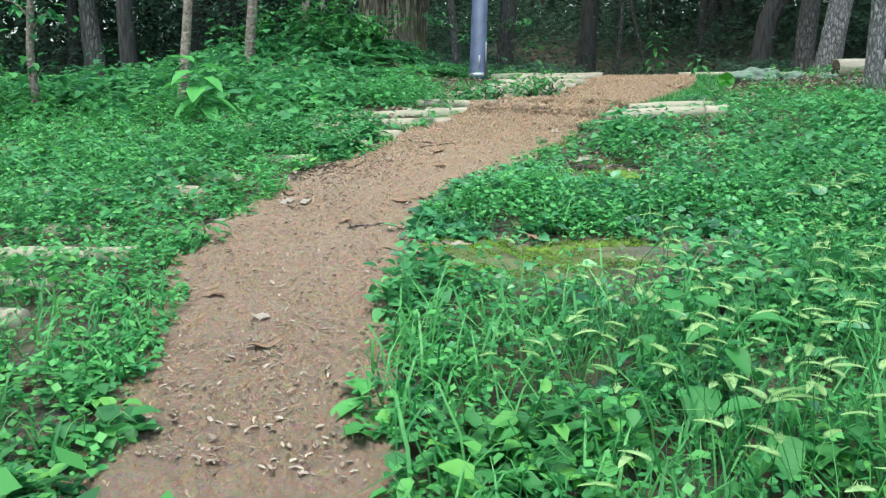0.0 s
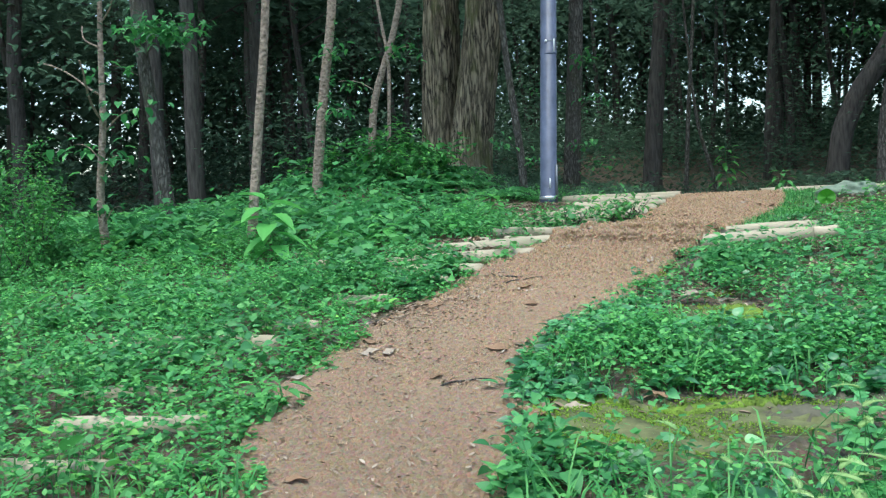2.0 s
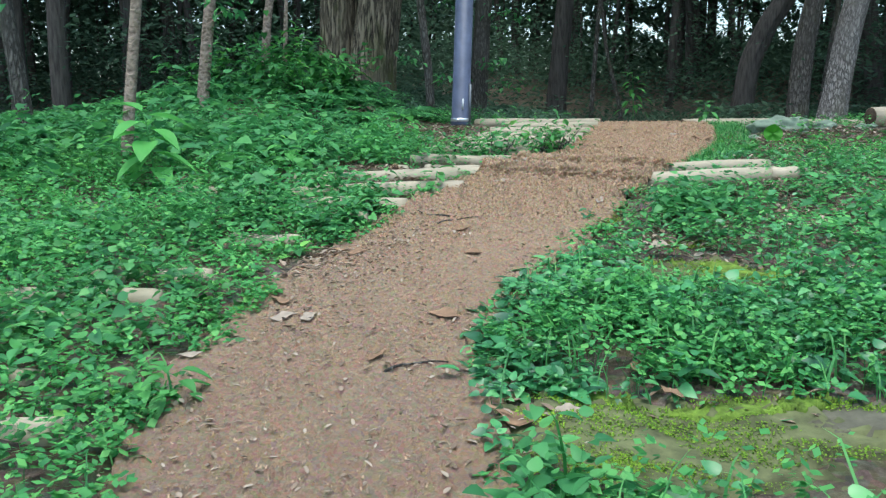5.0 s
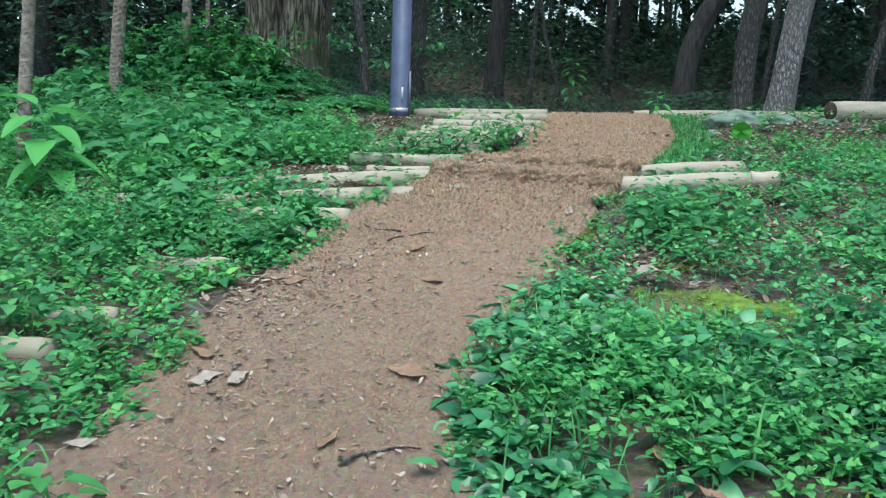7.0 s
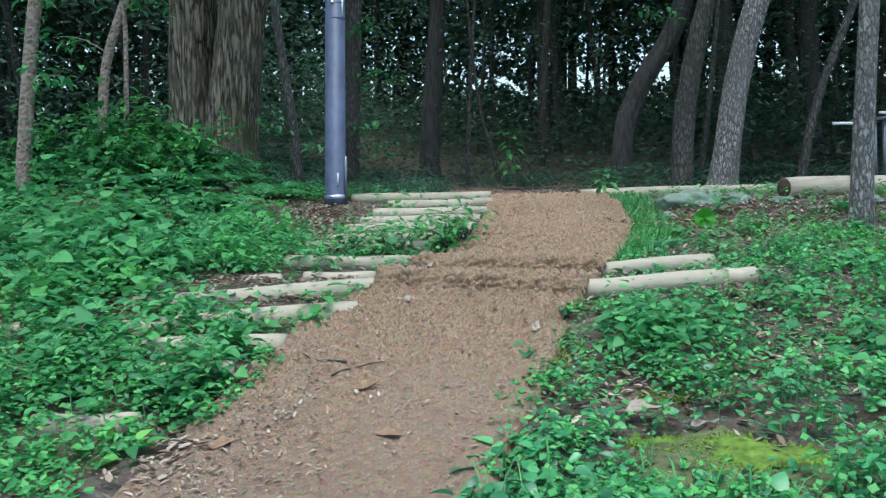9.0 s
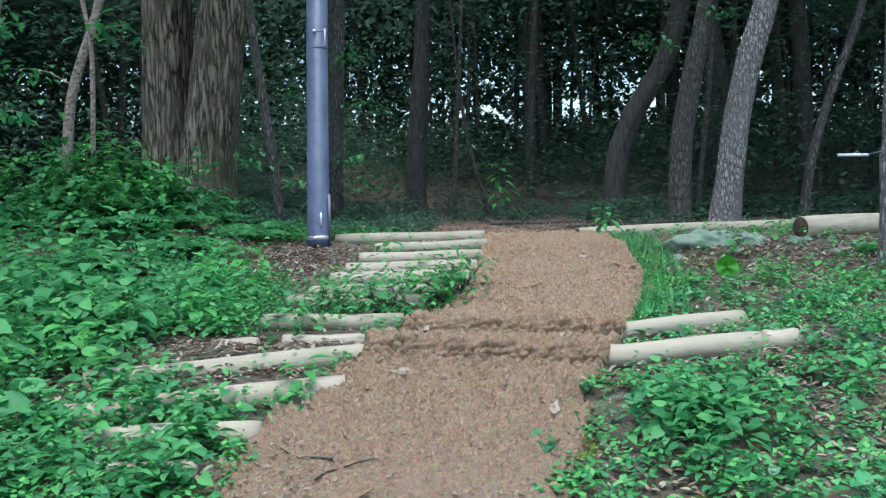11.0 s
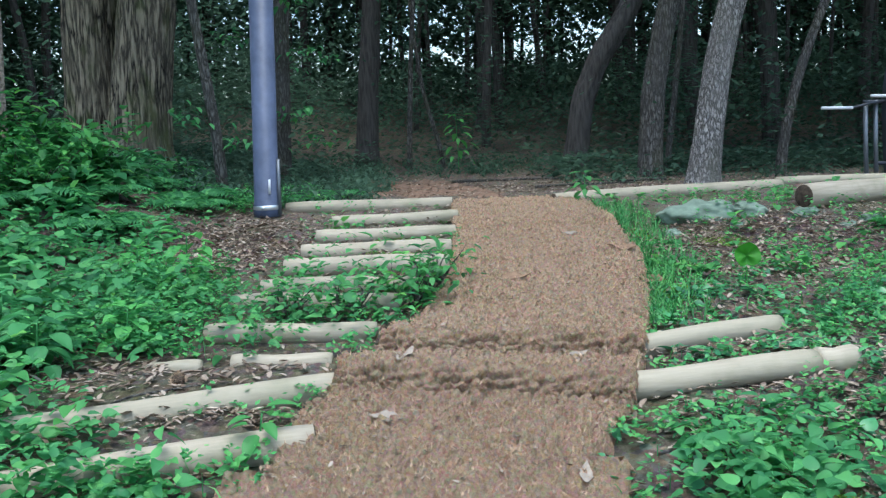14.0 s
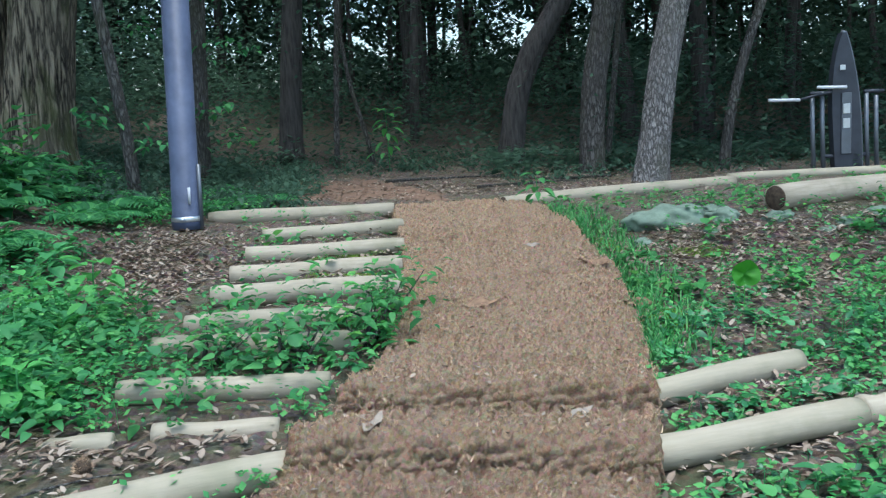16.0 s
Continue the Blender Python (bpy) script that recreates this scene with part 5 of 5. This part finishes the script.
# ---- single plants ----
def build_plant(x, y, tall, leaf, count, mat, seed, label, category="plant", slim=0.5, spread=0.25, name="leafy_plant"):
    rng = np.random.default_rng(seed)
    plant = empty(name, x, y, float(height(x, y)))
    a = rng.uniform(0, 6.28)
    q = np.linspace(0, 1, 8)
    st = np.stack([0.1 * tall * np.cos(a) * q**2, 0.1 * tall * np.sin(a) * q**2, tall * q - 0.02], 1)
    v, f = tube(st, 0.004 + 0.006 * tall * (1 - q), 7)
    mesh_object("stem", v, f, M_SHRUB, plant)
    lev = np.linspace(0.25, 1.0, count) + rng.normal(0, 0.04, count)
    turn = np.arange(count) * 2.4 + a
    out = spread * tall * (1.1 - 0.6 * lev) * rng.uniform(0.3, 1.0, count)
    p = np.stack([np.cos(turn) * out + st[-1, 0] * lev**2, np.sin(turn) * out + st[-1, 1] * lev**2, tall * lev], 1)
    L = leaf * rng.uniform(0.75, 1.25, count)
    pitch = -0.45 + 0.75 * lev.clip(0, 1) ** 3 + rng.uniform(-0.25, 0.25, count)
    for k in range(count):
        # each blade: a curved strip with a fold along the midrib
        m = 7
        u = np.linspace(0, 1, m)
        w = slim * L[k] * 0.5 * np.sin(np.pi * u**0.75) ** 0.85 + 0.001
        z = -0.28 * L[k] * u**2
        rows = [np.stack([u * L[k], sg * w, z + abs(sg) * w * 0.35], 1) for sg in (-1, -0.5, 0, 0.5, 1)]
        vv = np.concatenate(rows)
        ff = [(i * m + j, i * m + j + 1, (i + 1) * m + j + 1, (i + 1) * m + j) for i in range(4) for j in range(m - 1)]
        ob = mesh_object("leaf", vv, ff, mat, plant)
        ob.matrix_local = Matrix.Translation(p[k]) @ Euler((0, -pitch[k], turn[k])).to_matrix().to_4x4()
    tagged(plant, label, category, "single plants")
    return plant


build_plant(-2.5, 7.25, 0.62, 0.29, 14, M_BRIGHT, 1, "young plant with large bright green oval leaves", slim=0.5, spread=0.14)
build_plant(-0.42, 7.42, 0.17, 0.10, 9, M_COVER, 4, "small weed with pointed leaves at a log end", spread=0.4)
build_plant(-0.85, 7.1, 0.16, 0.11, 9, M_COVER, 5, "small weed with pointed leaves beside a log", spread=0.5)
build_plant(-1.15, 7.1, 0.18, 0.10, 10, M_COVER, 6, "small weed with pointed leaves beside a log", spread=0.5)
build_plant(-0.58, 3.95, 0.14, 0.10, 12, M_COVER, 7, "low dark weed at the edge of the mat", spread=0.7)
build_plant(-0.68, 3.92, 0.12, 0.10, 7, M_BRIGHT, 8, "low bright weed at the edge of the mat", spread=0.5)
build_plant(0.86, 2.4, 0.08, 0.13, 6, M_BRIGHT, 9, "bright broad-leaved weed leaning over the mat", spread=0.6)
for q in ((1.83, 2.5, 0.36, 0.115, 10, M_COVER, 10), (1.68, 2.72, 0.3, 0.10, 9, M_GRASS, 11), (1.98, 2.2, 0.26, 0.10, 8, M_COVER, 12)):
    build_plant(*q, "broad-leaved weed among the foxtail grass", slim=0.7, spread=0.35)


def build_round_leaf(x, y):
    """One upright round leaf on a stalk."""
    plant = empty("leafy_plant", x, y, float(height(x, y)))
    v, f = tube([(0, 0, -0.02), (0.005, 0.01, 0.09), (0.0, 0.0, 0.17)], [0.003, 0.003, 0.002], 6)
    mesh_object("stem", v, f, M_BRIGHT, plant)
    n, rings = 28, 5
    th = np.arange(n) * 2 * np.pi / n
    rr = 0.078 * (1 - 0.25 * np.exp(-(((th - 4.71) / 0.25) ** 2)) + 0.12 * np.exp(-(((th - 1.57) / 0.3) ** 2)))
    vv = [(0.0, 0.0, 0.21)]
    for k in range(1, rings + 1):
        q = rr * k / rings
        vv += list(zip(q * np.cos(th), -0.02 * (k / rings) ** 2 + 0.012 * np.sin(3 * th), 0.21 + q * np.sin(th) * 0.9))
    ff = [(0, 1 + j, 1 + (j + 1) % n) for j in range(n)]
    for k in range(rings - 1):
        o = 1 + k * n
        ff += [(o + j, o + n + j, o + n + (j + 1) % n, o + (j + 1) % n) for j in range(n)]
    mesh_object("leaf", vv, ff, M_ROUND, plant)
    tagged(plant, "single round bright green leaf on a short stalk", "plant", "single plants")


build_round_leaf(2.12, 9.2)
for k, (x, y, tall, leaf) in enumerate([(-1.25, 8.55, 0.24, 0.11), (-1.55, 8.2, 0.3, 0.12), (-1.85, 8.5, 0.34, 0.13), (-1.7, 7.85, 0.24, 0.11), (-2.1, 8.0, 0.36, 0.13), (-1.45, 9.2, 0.3, 0.12), (-1.2, 9.55, 0.24, 0.10), (-1.9, 9.3, 0.34, 0.13), (-2.3, 8.9, 0.4, 0.14), (-2.0, 7.5, 0.26, 0.11), (-2.45, 9.8, 0.36, 0.13), (-1.75, 10.7, 0.26, 0.11)]):
    build_plant(x, y, tall, leaf, 13, (M_BRIGHT, M_SHRUB)[k % 3 > 0], 30 + k, "broad-leaved green weed at the foot of the bank", slim=0.8, spread=0.45)
build_plant(-1.35, 10.15, 0.32, 0.12, 16, M_BRIGHT, 13, "bright green broad-leaved weed beside the log steps", slim=0.8, spread=0.5)
build_plant(-1.6, 9.9, 0.28, 0.11, 14, M_BRIGHT, 14, "bright green broad-leaved weed beside the log steps", slim=0.8, spread=0.5)
build_plant(1.1, 20.3, 1.1, 0.2, 22, M_BRIGHT, 15, "slender pale green sapling at the edge of the wood", spread=0.3, slim=0.4)
build_plant(1.9, 12.7, 0.3, 0.12, 14, M_COVER, 16, "leafy weed at the top corner of the mat", spread=0.5)
build_plant(-4.2, 13.0, 0.55, 0.16, 16, M_SHRUB, 20, "broad-leaved shrub under the trees", spread=0.5, slim=0.7)
build_plant(-3.6, 12.2, 0.6, 0.17, 18, M_SHRUB, 21, "broad-leaved shrub under the trees", spread=0.6, slim=0.7)
build_plant(-3.0, 12.9, 0.5, 0.15, 16, M_SHRUB, 22, "broad-leaved shrub under the trees", spread=0.6, slim=0.7)


def build_bush(x, y, tall, wide, count, seed, leaf=0.05):
    """Bush with several stems and a loose crown of small leaves."""
    rng = np.random.default_rng(seed)
    bush = empty("bush", x, y, float(height(x, y)))
    tips = []
    for k in range(9):
        a, q = rng.uniform(0, 6.28), np.linspace(0, 1, 7)[:, None]
        w = q * np.array([math.cos(a) * wide * rng.uniform(0.3, 1), math.sin(a) * wide * rng.uniform(0.3, 1), tall * rng.uniform(0.6, 1.0)]) + 0.03 * np.sin(q * 6 + k)
        v, f = tube(w, 0.009 * (1.1 - q[:, 0]), 6)
        mesh_object("stem", v, f, M_BARK, bush)
        tips += list(w[2:])
    c = np.asarray(tips)[rng.integers(0, len(tips), count)] + rng.normal(0, 0.09, (count, 3))
    L = rng.uniform(0.6, 1.4, count) * leaf
    v, f = leaves(c, rng.uniform(0, 6.28, count), rng.uniform(-0.6, 0.6, count), L, L * 0.6)
    tagged(mesh_object("foliage", v, f, M_COVER, bush), kind="stuff")
    if tall < 0.45:
        tagged(bush, "dark green leafy weed growing over the log steps", "weed", "weeds on the log steps")
    else:
        tagged(bush, "loose green bush with small leaves at the edge of the wood", "bush", "bushes by the wood")


for q in [(0.18, 9.15, 0.32, 0.25, 170, 8, 0.07), (0.32, 9.6, 0.26, 0.2, 120, 9, 0.06), (-0.15, 8.95, 0.24, 0.22, 110, 10, 0.065), (-0.55, 9.1, 0.2, 0.25, 80, 11, 0.06), (-4.95, 7.0, 1.0, 0.42, 1300, 1), (-5.5, 7.5, 1.3, 0.5, 1300, 2), (-4.75, 6.5, 0.6, 0.35, 600, 3), (-3.6, 12.4, 0.75, 0.5, 420, 4, 0.11), (-2.9, 12.7, 0.65, 0.45, 380, 5, 0.12), (-3.0, 11.7, 0.55, 0.5, 360, 6, 0.10), (-4.5, 12.2, 0.6, 0.5, 300, 7, 0.11)]:
    build_bush(*q)


def build_fern():
    """One fern: arching fronds with paired leaflets."""
    rng = np.random.default_rng(71)
    fern = empty("fern", -2.0, 13.2, float(height(-2.0, 13.2)))
    for k in range(9):
        a = k * 0.7 + rng.uniform(-0.2, 0.2)
        ln = rng.uniform(0.45, 0.62)
        m = 17
        u = np.linspace(0.12, 1, m)
        rx, rz = ln * u * (0.75 + 0.25 * u), ln * (0.85 * u - 0.75 * u**2)
        px = np.repeat(rx, 2)
        L = np.repeat(0.15 * ln / 0.5 * np.sin(np.pi * (0.12 + 0.85 * u)) ** 0.8 + 0.012, 2)
        yaw = a + np.tile([1.25, -1.25], m)
        b = np.stack([px * np.cos(a), px * np.sin(a), np.repeat(rz, 2)], 1)
        v, f = leaves(b, yaw, np.full(2 * m, -0.15), L, L * 0.3)
        mesh_object("frond", v, f, M_SHRUB, fern)
    tagged(fern, "green fern with arching feathery fronds", "fern", "ferns under the trees")
    return fern


fern = build_fern()
frng = np.random.default_rng(72)
for x, y in [(-2.5, 13.4), (-2.9, 14.2), (-2.2, 14.0), (-1.7, 13.7), (-3.0, 11.6), (-2.6, 12.2), (-1.9, 12.6), (-2.3, 11.3), (-3.5, 13.8), (-1.3, 14.4), (-1.0, 14.0), (-0.7, 14.7), (-2.8, 10.6), (-1.5, 16.2)]:
    copy_thing(fern, pose(x, y, float(height(x, y)), 0, 0, frng.uniform(0, 360)) @ Matrix.Scale(frng.uniform(0.7, 1.1), 4))


# ---- chestnut burr ----
def build_burr(x, y):
    rng = np.random.default_rng(81)
    n = 700
    d = rng.normal(0, 1, (n, 3))
    d /= np.linalg.norm(d, axis=1, keepdims=True)
    v = np.stack([d * 0.02 + np.roll(d, 1, 1) * 0.0015, d * 0.02 - np.roll(d, 1, 1) * 0.0015, d * rng.uniform(0.035, 0.048, n)[:, None]], 1).reshape(-1, 3)
    bur = mesh_object("chestnut_burr", v, np.arange(3 * n).reshape(-1, 3), M_FIBRE)
    bur.location = (x, y, float(height(x, y)) + 0.05)
    bm = bmesh.new()
    bmesh.ops.create_icosphere(bm, subdivisions=2, radius=0.03)
    me = bpy.data.meshes.new("core")
    bm.to_mesh(me)
    bm.free()
    me.materials.append(M_CUT)
    core = new("core", me)
    core.parent = bur
    tagged(bur, "round brown spiny chestnut burr behind a log", "burr")


build_burr(-0.86, 7.98)


# ---- outdoor exercise machine ----
def build_machine(x, y):
    z = float(height(x, y))
    gym = empty("exercise_machine", x, y, z - 0.05)
    n = 22
    q = np.linspace(0, 1, n)
    front = np.stack([-0.04 - 0.13 * q + 0.20 * q**4, 1.72 * q], 1)
    back = np.stack([0.32 - 0.05 * q - 0.19 * q**3, 1.72 * q], 1)
    bm = bmesh.new()
    ring = [bm.verts.new((a, -0.05, b)) for a, b in front] + [bm.verts.new((a, -0.05, b)) for a, b in back[::-1]]
    face = bm.faces.new(ring)
    ext = bmesh.ops.extrude_face_region(bm, geom=[face])
    for q2 in ext["geom"]:
        if isinstance(q2, bmesh.types.BMVert):
            q2.co.y += 0.10
    bmesh.ops.recalc_face_normals(bm, faces=bm.faces)
    me = bpy.data.meshes.new("column")
    bm.to_mesh(me)
    bm.free()
    me.materials.append(M_DARKSTEEL)
    new("column", me).parent = gym
    v, f = tube([(a + 0.01, 0, b) for a, b in back] + [(0.05, 0, 1.73)], [0.032] * (n + 1), 10)
    mesh_object("edge_tube", v, f, M_GREYSTEEL, gym, "grey tube along the curved edge")

    def plate(name, x0, z0, w, h, d, mat, label=""):
        bm = bmesh.new()
        bmesh.ops.create_cube(bm, size=1)
        bmesh.ops.scale(bm, vec=(w, d, h), verts=bm.verts)
        bmesh.ops.bevel(bm, geom=bm.edges[:], offset=0.003, segments=1, affect="EDGES")
        me = bpy.data.meshes.new(name)
        bm.to_mesh(me)
        bm.free()
        me.materials.append(mat)
        ob = new(name, me)
        ob.parent, ob.location = gym, (x0, -0.06 - d / 2, z0)
        if label:
            ob["label"] = label

    plate("sign_plate", 0.09, 0.62, 0.13, 0.75, 0.008, M_GREYSTEEL, "grey instruction plate")
    plate("badge", 0.03, 1.30, 0.07, 0.06, 0.012, M_BAND, "small pale maker's badge")
    plate("pictogram", 0.085, 0.80, 0.09, 0.12, 0.02, M_BAND, "pale pictogram panel")
    plate("pictogram", 0.085, 0.62, 0.09, 0.12, 0.02, M_BAND, "pale pictogram panel")
    for dx, h in ((-0.30, 0.98), (-0.17, 1.02), (0.42, 0.98), (0.55, 0.95)):
        v, f = tube([(dx, 0.0, 0), (dx - 0.02, 0.0, h * 0.5), (dx - 0.03, 0.0, h)], [0.028] * 3, 12)
        mesh_object("post", v, f, M_GREYSTEEL, gym)
    for z1, a, b in ((0.22, -0.17, 0.45), (1.0, -0.36, -0.1), (1.0, 0.36, 0.62)):
        v, f = tube([(a, 0, z1), (b, 0, z1)], [0.025] * 2, 10)
        mesh_object("crossbar", v, f, M_DARKSTEEL, gym)
    for (a, za, b, zb) in ((-0.95, 0.94, -0.55, 0.93), (-0.32, 1.07, 0.06, 1.06)):
        v, f = tube([(a, -0.1, za), (b, -0.1, zb)], [0.02] * 2, 12)
        mesh_object("grip", v, f, M_WHITE, gym, "white hand grip")
    v, f = tube([(-0.55, -0.1, 0.93), (-0.3, -0.05, 0.98), (0.05, 0, 1.02)], [0.017] * 3, 10)
    mesh_object("arm", v, f, M_DARKSTEEL, gym)
    tagged(gym, "dark steel outdoor exercise machine with white grips", "exercise machine")


build_machine(6.33, 15.2)
